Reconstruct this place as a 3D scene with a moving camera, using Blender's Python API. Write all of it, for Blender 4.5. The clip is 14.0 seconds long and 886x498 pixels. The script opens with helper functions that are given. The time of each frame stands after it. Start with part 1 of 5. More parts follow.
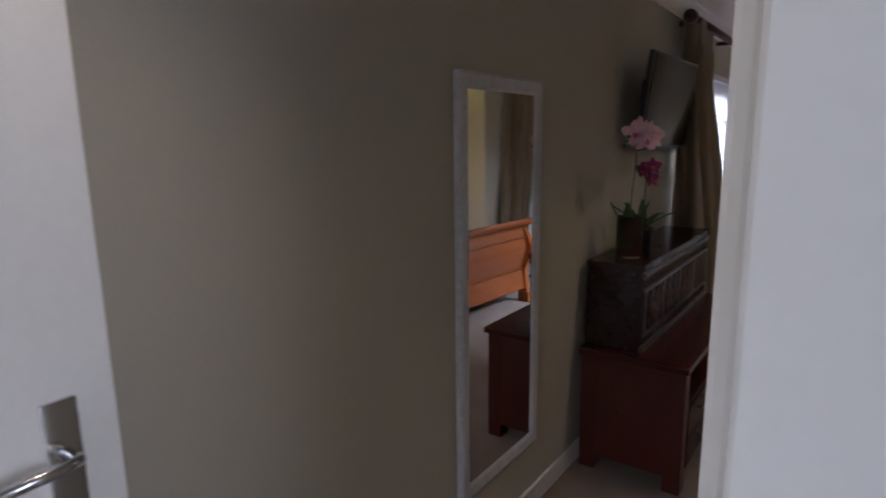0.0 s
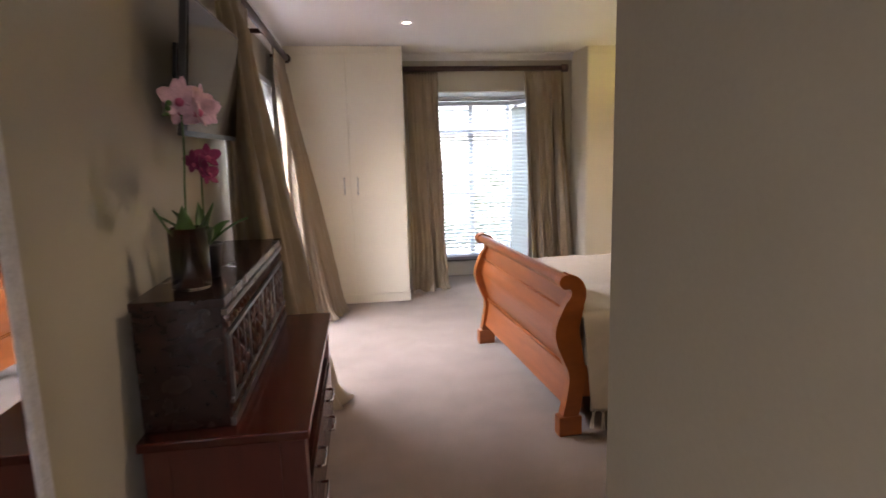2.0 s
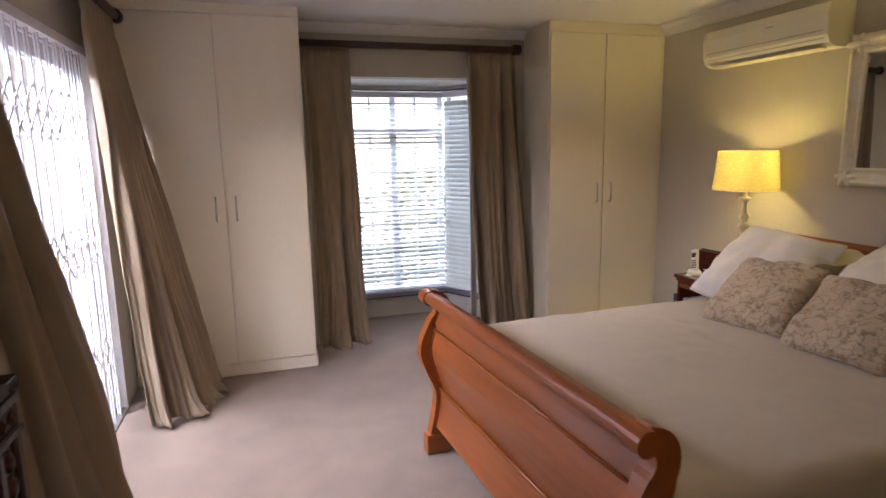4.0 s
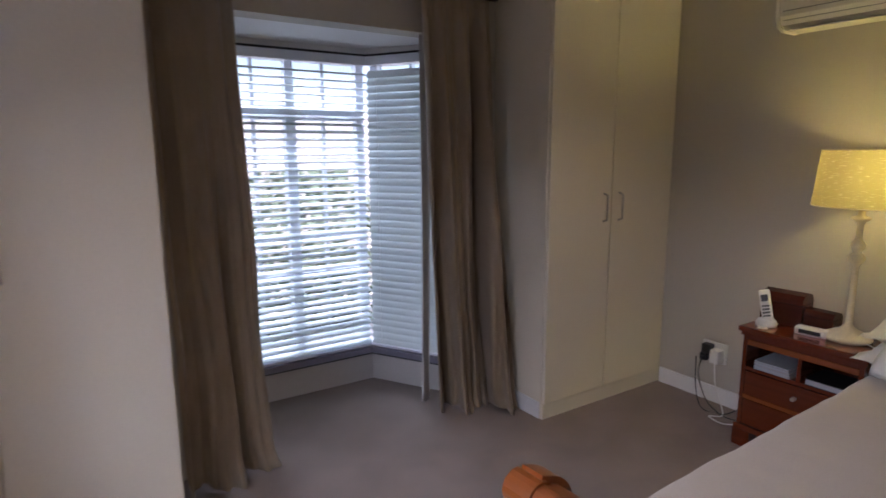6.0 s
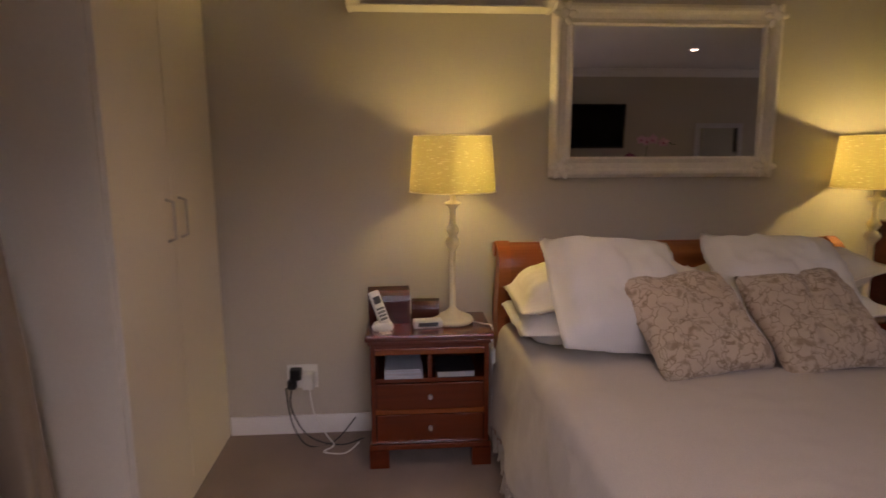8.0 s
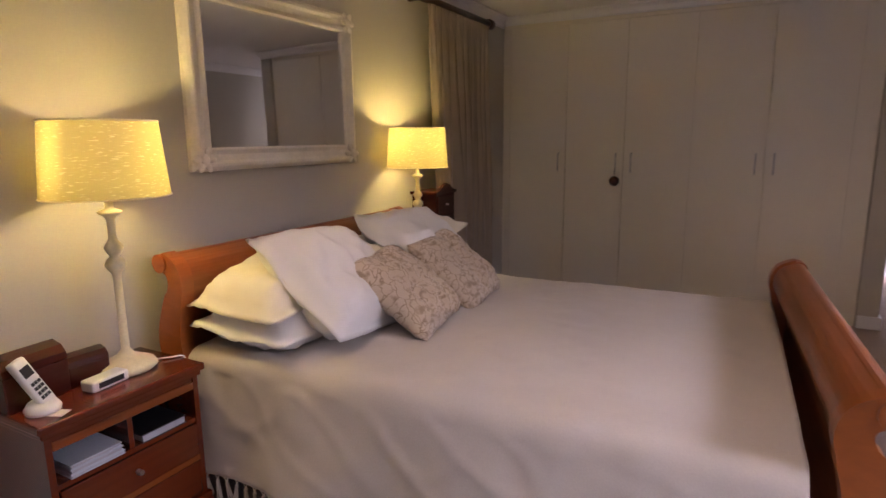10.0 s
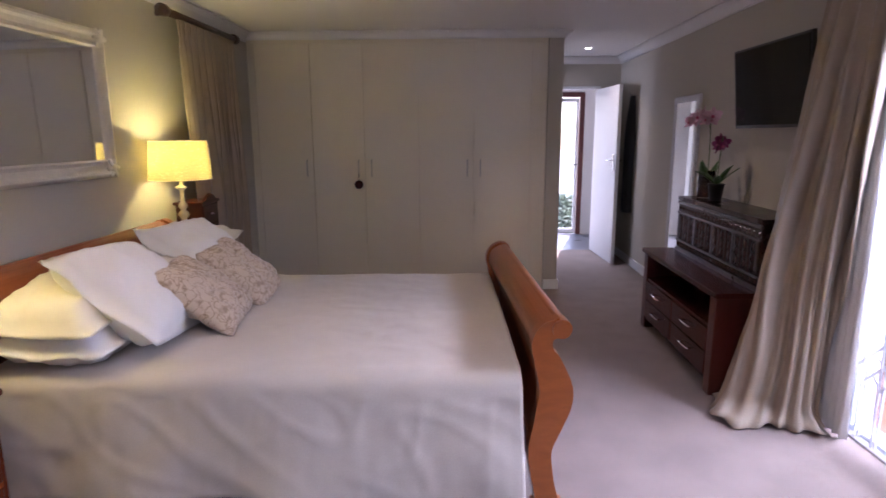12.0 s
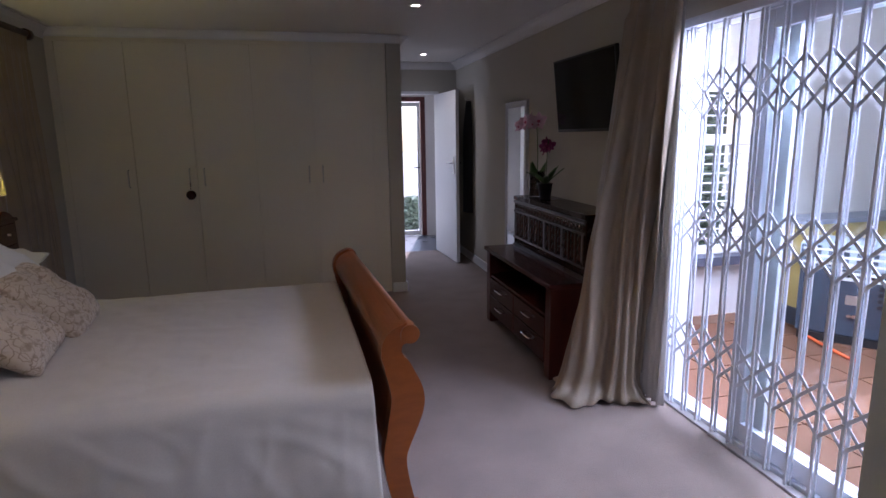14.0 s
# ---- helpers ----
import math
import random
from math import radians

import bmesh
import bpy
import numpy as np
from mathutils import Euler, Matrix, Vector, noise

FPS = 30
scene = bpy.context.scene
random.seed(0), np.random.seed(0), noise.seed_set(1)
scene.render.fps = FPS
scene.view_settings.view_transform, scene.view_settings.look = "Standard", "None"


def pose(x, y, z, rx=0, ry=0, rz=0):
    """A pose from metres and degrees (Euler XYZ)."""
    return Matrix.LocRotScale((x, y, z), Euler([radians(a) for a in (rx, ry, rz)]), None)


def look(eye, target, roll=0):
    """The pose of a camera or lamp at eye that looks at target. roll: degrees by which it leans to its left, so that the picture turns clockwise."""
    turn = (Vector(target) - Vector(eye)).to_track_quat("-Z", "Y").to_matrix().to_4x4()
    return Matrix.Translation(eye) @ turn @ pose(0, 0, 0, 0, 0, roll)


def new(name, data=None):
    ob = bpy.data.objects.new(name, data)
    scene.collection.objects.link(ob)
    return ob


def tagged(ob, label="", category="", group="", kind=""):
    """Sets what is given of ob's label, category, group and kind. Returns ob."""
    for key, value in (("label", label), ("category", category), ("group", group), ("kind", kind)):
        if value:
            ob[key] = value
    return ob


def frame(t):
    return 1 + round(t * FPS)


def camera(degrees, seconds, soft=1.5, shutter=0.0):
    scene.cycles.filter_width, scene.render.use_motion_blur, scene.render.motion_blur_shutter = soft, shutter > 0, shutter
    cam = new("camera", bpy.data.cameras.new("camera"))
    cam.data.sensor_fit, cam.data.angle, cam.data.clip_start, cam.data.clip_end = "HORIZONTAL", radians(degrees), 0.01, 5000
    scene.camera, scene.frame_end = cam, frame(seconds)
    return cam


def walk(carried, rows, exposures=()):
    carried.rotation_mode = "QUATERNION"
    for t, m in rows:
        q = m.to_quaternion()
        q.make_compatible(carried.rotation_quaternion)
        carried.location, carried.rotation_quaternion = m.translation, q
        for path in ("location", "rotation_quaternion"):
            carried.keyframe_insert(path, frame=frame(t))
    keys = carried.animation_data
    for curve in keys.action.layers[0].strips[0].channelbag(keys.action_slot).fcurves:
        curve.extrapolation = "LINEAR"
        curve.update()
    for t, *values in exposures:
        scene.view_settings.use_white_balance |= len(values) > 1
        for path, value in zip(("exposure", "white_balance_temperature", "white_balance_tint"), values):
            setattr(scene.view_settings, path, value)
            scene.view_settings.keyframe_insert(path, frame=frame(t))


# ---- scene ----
cam = camera(74.6, 14.0, 1.5, 0.3)
PATH = [
    (0, (0.057, 0.361, 1.611), (-1.104, 1.946, 1.236), -0.8),
    (0.5, (-0.093, 0.487, 1.496), (-0.854, 2.308, 1.173), -0.9),
    (1, (-0.158, 0.647, 1.476), (-0.499, 2.59, 1.148), -1.6),
    (1.5, (-0.249, 0.885, 1.478), (-0.271, 2.857, 1.146), -1.6),
    (2, (-0.286, 1.163, 1.453), (-0.02, 3.118, 1.122), -1.5),
    (2.5, (-0.28, 1.483, 1.507), (0.148, 3.407, 1.168), -1.3),
    (3, (-0.246, 1.864, 1.524), (0.282, 3.762, 1.175), -1.4),
    (3.2, (-0.224, 2.031, 1.504), (0.326, 3.924, 1.161), -1.3),
    (5.3, (-0.134, 3.989, 1.533), (0.544, 5.836, 1.175), -0.9),
    (5.5, (-0.149, 4.183, 1.526), (0.598, 6.003, 1.164), -0.7),
    (6, (-0.141, 4.583, 1.475), (0.939, 6.231, 1.133), -0.2),
    (6.5, (-0.106, 4.987, 1.475), (1.309, 6.357, 1.129), -0.1),
    (7, (-0.092, 5.384, 1.46), (1.655, 6.292, 1.104), 0.1),
    (7.5, (0.016, 5.729, 1.395), (1.961, 6.06, 1.067), 0.2),
    (8, (0.17, 5.924, 1.396), (2.137, 5.78, 1.065), -0.2),
    (8.5, (0.364, 6.166, 1.386), (2.214, 5.5, 1.022), -0.0),
    (9, (0.558, 6.356, 1.376), (2.134, 5.192, 0.974), 0.0),
    (9.2, (0.664, 6.451, 1.368), (2.101, 5.117, 0.977), -0.2),
    (11.3, (0.945, 7.35, 1.482), (1.312, 5.422, 1.095), 0.0),
    (11.5, (0.944, 7.378, 1.486), (1.233, 5.438, 1.098), -0.1),
    (12, (0.931, 7.416, 1.498), (0.998, 5.455, 1.112), -0.2),
    (12.5, (0.91, 7.421, 1.505), (0.771, 5.464, 1.12), -0.4),
    (13, (0.898, 7.429, 1.511), (0.592, 5.49, 1.127), -0.6),
    (13.5, (0.902, 7.41, 1.509), (0.514, 5.486, 1.126), -0.7),
    (14, (0.897, 7.399, 1.512), (0.461, 5.484, 1.132), -0.8),
]
LIGHT = [(0, 0.95, 6000, 26), (0.5, 1.5, 6500, 28), (1.0, 1.65, 6500, 27), (1.5, 1.77, 6600, 27), (2, 2.05, 6800, 28), (3, 1.85, 7100, 34), (5.5, 0.9, 6250, 34), (6.5, 0.55, 6000, 31), (7, 0.28, 6250, 34),
         (7.5, 0.23, 7200, 44), (8, 0.74, 7100, 46), (8.5, 1.0, 6900, 45), (9, 1.3, 6800, 46), (11.5, 1.65, 5800, 46), (12, 1.8, 5650, 42), (12.5, 1.5, 5700, 37), (13, 1.29, 5550, 33), (14, 0.73, 5500, 33)]
walk(cam, [(t, look(eye, target, roll)) for t, eye, target, roll in PATH], LIGHT)

# ---- world, sun, large lights ----
world = bpy.data.worlds.new("sky")
scene.world = world
world.use_nodes = True
sky = world.node_tree.nodes.new("ShaderNodeTexSky")
sky.sky_type, sky.sun_disc = "NISHITA", False
sky.sun_elevation, sky.sun_rotation = radians(46), radians(196)
world.node_tree.links.new(sky.outputs[0], world.node_tree.nodes["Background"].inputs[0])
world.node_tree.nodes["Background"].inputs[1].default_value = 0.15


def lamp(name, kind, energy, color, m, size=0.0, size_y=0.0):
    data = bpy.data.lights.new(name, kind)
    data.energy, data.color = energy, color
    ob = new(name, data)
    ob.matrix_world = m
    if kind == "AREA":
        data.shape, data.size, data.size_y = "RECTANGLE", size, size_y
    elif kind == "SUN":
        data.angle = radians(size)
    else:
        data.shadow_soft_size = size
    return ob


lamp("sun", "SUN", 5.0, (1, 0.95, 0.87), look((0, 0, 0), (0.20, 0.72, -0.78)), 0.5)
lamp("bay_sky", "AREA", 270, (0.74, 0.87, 1.0), look((1.04, 9.6, 3.4), (1.0, 7.2, 0.8)), 3.2, 1.6)
lamp("patio_skylight", "AREA", 160, (0.78, 0.89, 1.0), look((-1.95, 5.35, 2.42), (0.3, 5.2, 0.5)), 2.0, 0.8)
lamp("hall_daylight", "AREA", 58, (0.86, 0.93, 1.0), look((-0.5, -2.3, 2.6), (-0.6, -0.5, 0.6)), 1.2, 1.2)
# fill lamp added inside the unseen side room; its walls hold no window
lamp("side_room_fill", "AREA", 6, (0.80, 0.92, 1.0), look((1.24, 0.30, 1.55), (0.0, 0.40, 1.2)), 0.7, 0.9)

# ---- materials ----


def mat(name, color, rough=0.6, metal=0.0, vary=0.12, scale=3.0, bump=0.0, bump_scale=200.0, sheen=0.0,
        grain=None, coat=0.0, weave=0.0, spec=0.5, random_tone=0.0, dark=None, blotch=0.5):
    """A surface with two scales of variation; grain: stretch of the fine noise along the object's axes."""
    m = bpy.data.materials.new(name)
    m.use_nodes = True
    nt = m.node_tree
    n, l = nt.nodes, nt.links
    p = n["Principled BSDF"]
    p.inputs["Roughness"].default_value = rough
    p.inputs["Metallic"].default_value = metal
    p.inputs["Specular IOR Level"].default_value = spec
    if sheen:
        p.inputs["Sheen Weight"].default_value = sheen
    if coat:
        p.inputs["Coat Weight"].default_value = coat
        p.inputs["Coat Roughness"].default_value = 0.12
    tc = n.new("ShaderNodeTexCoord")
    big = n.new("ShaderNodeTexNoise")
    big.inputs["Scale"].default_value = scale
    big.inputs["Detail"].default_value = 4
    l.new(tc.outputs["Object"], big.inputs["Vector"])
    mp = n.new("ShaderNodeMapping")
    mp.inputs["Scale"].default_value = grain or (1, 1, 1)
    l.new(tc.outputs["Object"], mp.inputs["Vector"])
    fine = n.new("ShaderNodeTexNoise")
    fine.inputs["Scale"].default_value = bump_scale if not grain else 1.0
    fine.inputs["Detail"].default_value = 5
    if grain:
        fine.inputs["Distortion"].default_value = 0.6
    l.new(mp.outputs[0], fine.inputs["Vector"])
    add = n.new("ShaderNodeMix")
    add.data_type = "FLOAT"
    add.inputs["Factor"].default_value = blotch if not grain else 0.7
    l.new(big.outputs["Fac"], add.inputs["A"])
    l.new(fine.outputs["Fac"], add.inputs["B"])
    ramp = n.new("ShaderNodeMapRange")
    ramp.inputs["From Min"].default_value, ramp.inputs["From Max"].default_value = 0.3, 0.7
    l.new(add.outputs["Result"], ramp.inputs["Value"])
    mix = n.new("ShaderNodeMix")
    mix.data_type = "RGBA"
    lo = dark or [c * (1 - vary) for c in color]
    hi = [min(1, c * (1 + vary * 0.6)) for c in color]
    mix.inputs["A"].default_value = (*lo, 1)
    mix.inputs["B"].default_value = (*hi, 1)
    l.new(ramp.outputs[0], mix.inputs["Factor"])
    out = mix.outputs["Result"]
    if random_tone:
        oi = n.new("ShaderNodeObjectInfo")
        rr = n.new("ShaderNodeMapRange")
        rr.inputs["To Min"].default_value, rr.inputs["To Max"].default_value = 1 - random_tone, 1 + random_tone
        l.new(oi.outputs["Random"], rr.inputs["Value"])
        mul = n.new("ShaderNodeVectorMath")
        mul.operation = "SCALE"
        l.new(out, mul.inputs[0])
        l.new(rr.outputs[0], mul.inputs["Scale"])
        out = mul.outputs[0]
    l.new(out, p.inputs["Base Color"])
    height = fine.outputs["Fac"]
    if weave:
        waves = []
        for ax in ("X", "Y", "Z"):
            w = n.new("ShaderNodeTexWave")
            w.bands_direction = ax
            w.inputs["Scale"].default_value = weave
            w.inputs["Distortion"].default_value = 1.5
            l.new(tc.outputs["Object"], w.inputs["Vector"])
            waves.append(w)
        a = n.new("ShaderNodeMath")
        a.operation = "ADD"
        l.new(waves[0].outputs["Fac"], a.inputs[0])
        l.new(waves[1].outputs["Fac"], a.inputs[1])
        b = n.new("ShaderNodeMath")
        b.operation = "ADD"
        l.new(a.outputs[0], b.inputs[0])
        l.new(waves[2].outputs["Fac"], b.inputs[1])
        height = b.outputs[0]
    if bump:
        bp = n.new("ShaderNodeBump")
        bp.inputs["Strength"].default_value = bump
        bp.inputs["Distance"].default_value = 0.004
        l.new(height, bp.inputs["Height"])
        l.new(bp.outputs[0], p.inputs["Normal"])
    rg = n.new("ShaderNodeMapRange")
    rg.inputs["To Min"].default_value, rg.inputs["To Max"].default_value = max(0.02, rough - 0.08), min(1, rough + 0.08)
    l.new(big.outputs["Fac"], rg.inputs["Value"])
    l.new(rg.outputs[0], p.inputs["Roughness"])
    return m


def plain(name, color, rough=0.5, metal=0.0, emit=0.0, alpha=1.0, trans=0.0, ior=1.45):
    m = bpy.data.materials.new(name)
    m.use_nodes = True
    p = m.node_tree.nodes["Principled BSDF"]
    p.inputs["Base Color"].default_value = (*color, 1)
    p.inputs["Roughness"].default_value = rough
    p.inputs["Metallic"].default_value = metal
    p.inputs["Transmission Weight"].default_value = trans
    p.inputs["IOR"].default_value = ior
    if emit:
        p.inputs["Emission Color"].default_value = (*color, 1)
        p.inputs["Emission Strength"].default_value = emit
    return m


M_WALL = mat("wall_paint", (0.495, 0.46, 0.380), 0.75, vary=0.05, scale=1.2, bump=0.08, bump_scale=160)
M_CEIL = mat("ceiling_paint", (0.80, 0.79, 0.77), 0.85, vary=0.03, scale=0.8, bump=0.05, bump_scale=140)
M_TRIM = mat("white_gloss_trim", (0.78, 0.78, 0.76), 0.4, vary=0.04, scale=4, bump=0.03, bump_scale=60)
M_CARPET = mat("taupe_carpet", (0.240, 0.184, 0.148), 0.95, vary=0.34, scale=4, bump=1.0, bump_scale=190, sheen=0.2, spec=0.1, blotch=0.6)
M_CUP = mat("cream_cupboard_paint", (0.76, 0.70, 0.565), 0.42, vary=0.04, scale=1.5, bump=0.04, bump_scale=90)
M_CURT = mat("taupe_silk", (0.345, 0.272, 0.186), 0.36, vary=0.16, scale=6, bump=0.2, sheen=0.15, weave=260, spec=0.5)
# thin silk lets a little light through
_n, _l = M_CURT.node_tree.nodes, M_CURT.node_tree.links
_tl, _mx = _n.new("ShaderNodeBsdfTranslucent"), _n.new("ShaderNodeMixShader")
_tl.inputs["Color"].default_value = (0.45, 0.37, 0.27, 1)
_mx.inputs[0].default_value = 0.16
_l.new(_n["Principled BSDF"].outputs[0], _mx.inputs[1])
_l.new(_tl.outputs[0], _mx.inputs[2])
_l.new(_mx.outputs[0], _n["Material Output"].inputs[0])
M_LINING = mat("curtain_lining", (0.62, 0.60, 0.56), 0.8, vary=0.05, bump=0.15, weave=300)
M_CHERRY = mat("cherry_wood", (0.31, 0.080, 0.014), 0.33, vary=0.22, scale=2.5, grain=(9, 2.2, 26), bump=0.04, coat=0.12)
M_CHERRY_H = mat("cherry_wood_lengthwise", (0.27, 0.072, 0.017), 0.34, vary=0.28, scale=2.5, grain=(24, 1.6, 24), bump=0.04, coat=0.12)
M_REDWOOD = mat("red_mahogany", (0.125, 0.020, 0.005), 0.22, vary=0.22, scale=3, grain=(18, 2.2, 30), bump=0.04, coat=0.5)
M_ORANGE = mat("light_mahogany", (0.26, 0.060, 0.012), 0.25, vary=0.22, scale=3, grain=(18, 2.2, 30), bump=0.04, coat=0.5)
M_DARKWOOD = mat("dark_mahogany", (0.055, 0.011, 0.007), 0.24, spec=0.3, vary=0.3, scale=3, grain=(22, 2.0, 30), bump=0.05, coat=0.12)
M_EBONY = mat("blackened_chest_wood", (0.022, 0.008, 0.006), 0.26, vary=0.4, scale=4, grain=(22, 2.0, 30), bump=0.06, spec=0.35)
M_CARVE = mat("carved_dark_wood", (0.040, 0.013, 0.009), 0.24, vary=0.5, scale=14, bump=0.3, bump_scale=70, coat=0.1, spec=0.4)
M_POLE = mat("dark_curtain_pole", (0.045, 0.016, 0.011), 0.35, vary=0.3, scale=6, grain=(30, 3, 30), coat=0.2)
M_SPREAD = mat("cream_bedspread", (0.505, 0.447, 0.372), 0.9, vary=0.08, scale=3, bump=0.2, weave=170, sheen=0.15, spec=0.2)
M_LINEN = mat("white_linen", (0.74, 0.71, 0.65), 0.85, vary=0.04, scale=5, bump=0.2, weave=240, sheen=0.15, spec=0.2)
M_CREAMLIN = mat("cream_cotton", (0.70, 0.64, 0.50), 0.85, vary=0.05, scale=5, bump=0.2, weave=240, sheen=0.15, spec=0.2)
M_FRAME = mat("ivory_carved_frame", (0.74, 0.69, 0.60), 0.5, vary=0.12, scale=18, bump=0.15, bump_scale=80)
M_SILVERF = mat("whitewashed_frame", (0.62, 0.62, 0.66), 0.5, vary=0.22, scale=30, bump=0.5, bump_scale=130)
M_MIRROR = plain("mirror_glass", (0.86, 0.87, 0.86), 0.015, 1.0)
M_CHROME = plain("chrome", (0.62, 0.62, 0.63), 0.18, 1.0)
M_STEEL = plain("brushed_steel", (0.55, 0.53, 0.50), 0.32, 1.0)
M_TV = plain("tv_screen", (0.004, 0.004, 0.005), 0.10)
M_TV.node_tree.nodes["Principled BSDF"].inputs["Specular IOR Level"].default_value = 0.3
M_BLACK = mat("black_plastic", (0.014, 0.014, 0.016), 0.4, vary=0.1, scale=10)
M_WHITEP = mat("white_plastic", (0.74, 0.74, 0.70), 0.38, vary=0.03, scale=5)
M_IVORYP = mat("ivory_plastic", (0.76, 0.72, 0.60), 0.4, vary=0.04, scale=5)
M_ALU = mat("white_powder_coat", (0.72, 0.75, 0.80), 0.35, vary=0.05, scale=8)
M_SLAT = mat("white_blind_slat", (0.76, 0.83, 0.82), 0.45, vary=0.05, scale=9, random_tone=0.05)
M_LAMPBASE = mat("ivory_lamp_paint", (0.80, 0.72, 0.46), 0.5, vary=0.14, scale=14, bump=0.1, bump_scale=90)
M_TILE = mat("slate_tile", (0.09, 0.095, 0.10), 0.3, vary=0.3, scale=6, bump=0.15, bump_scale=40)
M_TERRA = mat("patio_tile", (0.21, 0.095, 0.05), 0.45, vary=0.2, scale=5, bump=0.1, bump_scale=60, random_tone=0.12)
M_PATIOW = mat("patio_white_wall", (0.60, 0.58, 0.55), 0.8, vary=0.05, scale=2, bump=0.1, bump_scale=60)
M_MAROON = mat("maroon_door_frame", (0.10, 0.022, 0.016), 0.4, vary=0.2, scale=6, grain=(24, 24, 3), bump=0.05)
M_LEAF = mat("leaf_green", (0.045, 0.11, 0.025), 0.45, vary=0.5, scale=14, bump=0.1, bump_scale=50)
M_HEDGE = mat("garden_foliage", (0.22, 0.28, 0.19), 0.6, vary=0.6, scale=3, bump=0.2, bump_scale=40)
M_PAVE = mat("garden_paving", (0.50, 0.46, 0.41), 0.8, vary=0.2, scale=1.5, bump=0.4, bump_scale=30)
M_BARK = mat("bark", (0.12, 0.085, 0.06), 0.9, vary=0.4, scale=9, bump=0.8, bump_scale=40)


def make_glass():
    m = bpy.data.materials.new("window_glass")
    m.use_nodes = True
    n, l = m.node_tree.nodes, m.node_tree.links
    n.remove(n["Principled BSDF"])
    tr, gl, mx = n.new("ShaderNodeBsdfTransparent"), n.new("ShaderNodeBsdfGlossy"), n.new("ShaderNodeMixShader")
    gl.inputs["Roughness"].default_value = 0.02
    tr.inputs["Color"].default_value = (0.93, 0.96, 0.95, 1)
    mx.inputs[0].default_value = 0.045
    l.new(tr.outputs[0], mx.inputs[1])
    l.new(gl.outputs[0], mx.inputs[2])
    l.new(mx.outputs[0], n["Material Output"].inputs[0])
    return m


M_GLASS = make_glass()


def make_shade():
    """Linen shade that lets the bulb's light through."""
    m = bpy.data.materials.new("lamp_shade_linen")
    m.use_nodes = True
    n, l = m.node_tree.nodes, m.node_tree.links
    n.remove(n["Principled BSDF"])
    tc, mp, nz, rp = n.new("ShaderNodeTexCoord"), n.new("ShaderNodeMapping"), n.new("ShaderNodeTexNoise"), n.new("ShaderNodeMapRange")
    mp.inputs["Scale"].default_value = (38, 38, 260)
    nz.inputs["Scale"].default_value = 1.0
    l.new(tc.outputs["Object"], mp.inputs[0])
    l.new(mp.outputs[0], nz.inputs["Vector"])
    mix = n.new("ShaderNodeMix")
    mix.data_type = "RGBA"
    mix.inputs["A"].default_value = (0.44, 0.375, 0.165, 1)
    mix.inputs["B"].default_value = (0.66, 0.60, 0.34, 1)
    rp.inputs["From Min"].default_value, rp.inputs["From Max"].default_value = 0.60, 0.72
    l.new(nz.outputs["Fac"], rp.inputs[0])
    l.new(rp.outputs[0], mix.inputs["Factor"])
    df, tl, ad = n.new("ShaderNodeBsdfDiffuse"), n.new("ShaderNodeBsdfTranslucent"), n.new("ShaderNodeMixShader")
    ad.inputs[0].default_value = 0.40
    l.new(mix.outputs["Result"], df.inputs[0])
    l.new(mix.outputs["Result"], tl.inputs[0])
    l.new(df.outputs[0], ad.inputs[1])
    l.new(tl.outputs[0], ad.inputs[2])
    l.new(ad.outputs[0], n["Material Output"].inputs[0])
    return m


M_SHADE = make_shade()


def make_floral(name, ground, ink, scale):
    m = mat(name, ground, 0.85, vary=0.06, scale=4, bump=0.25, weave=220, sheen=0.2, spec=0.2)
    n, l = m.node_tree.nodes, m.node_tree.links
    p = n["Principled BSDF"]
    base = p.inputs["Base Color"].links[0].from_socket
    tc = n.new("ShaderNodeTexCoord")
    warp = n.new("ShaderNodeTexNoise")
    warp.inputs["Scale"].default_value = 14
    l.new(tc.outputs["Object"], warp.inputs["Vector"])
    off = n.new("ShaderNodeVectorMath")
    off.operation = "MULTIPLY_ADD"
    off.inputs[1].default_value = (0.16, 0.16, 0.16)
    l.new(warp.outputs["Color"], off.inputs[0])
    l.new(tc.outputs["Object"], off.inputs[2])
    v = n.new("ShaderNodeTexVoronoi")
    v.feature = "DISTANCE_TO_EDGE"
    v.inputs["Scale"].default_value = scale
    l.new(off.outputs[0], v.inputs["Vector"])
    lt = n.new("ShaderNodeMapRange")
    lt.inputs["From Min"].default_value, lt.inputs["From Max"].default_value = 0.015, 0.05
    lt.inputs["To Min"].default_value, lt.inputs["To Max"].default_value = 0.85, 0.0
    l.new(v.outputs["Distance"], lt.inputs[0])
    nz = n.new("ShaderNodeTexNoise")
    nz.inputs["Scale"].default_value = 26
    l.new(tc.outputs["Object"], nz.inputs["Vector"])
    blot = n.new("ShaderNodeMapRange")
    blot.inputs["From Min"].default_value, blot.inputs["From Max"].default_value = 0.55, 0.66
    blot.inputs["To Max"].default_value = 0.7
    l.new(nz.outputs["Fac"], blot.inputs[0])
    mx = n.new("ShaderNodeMath")
    mx.operation = "MAXIMUM"
    l.new(lt.outputs[0], mx.inputs[0])
    l.new(blot.outputs[0], mx.inputs[1])
    mix = n.new("ShaderNodeMix")
    mix.data_type = "RGBA"
    mix.inputs["B"].default_value = (*ink, 1)
    l.new(mx.outputs[0], mix.inputs["Factor"])
    l.new(base, mix.inputs["A"])
    l.new(mix.outputs["Result"], p.inputs["Base Color"])
    return m


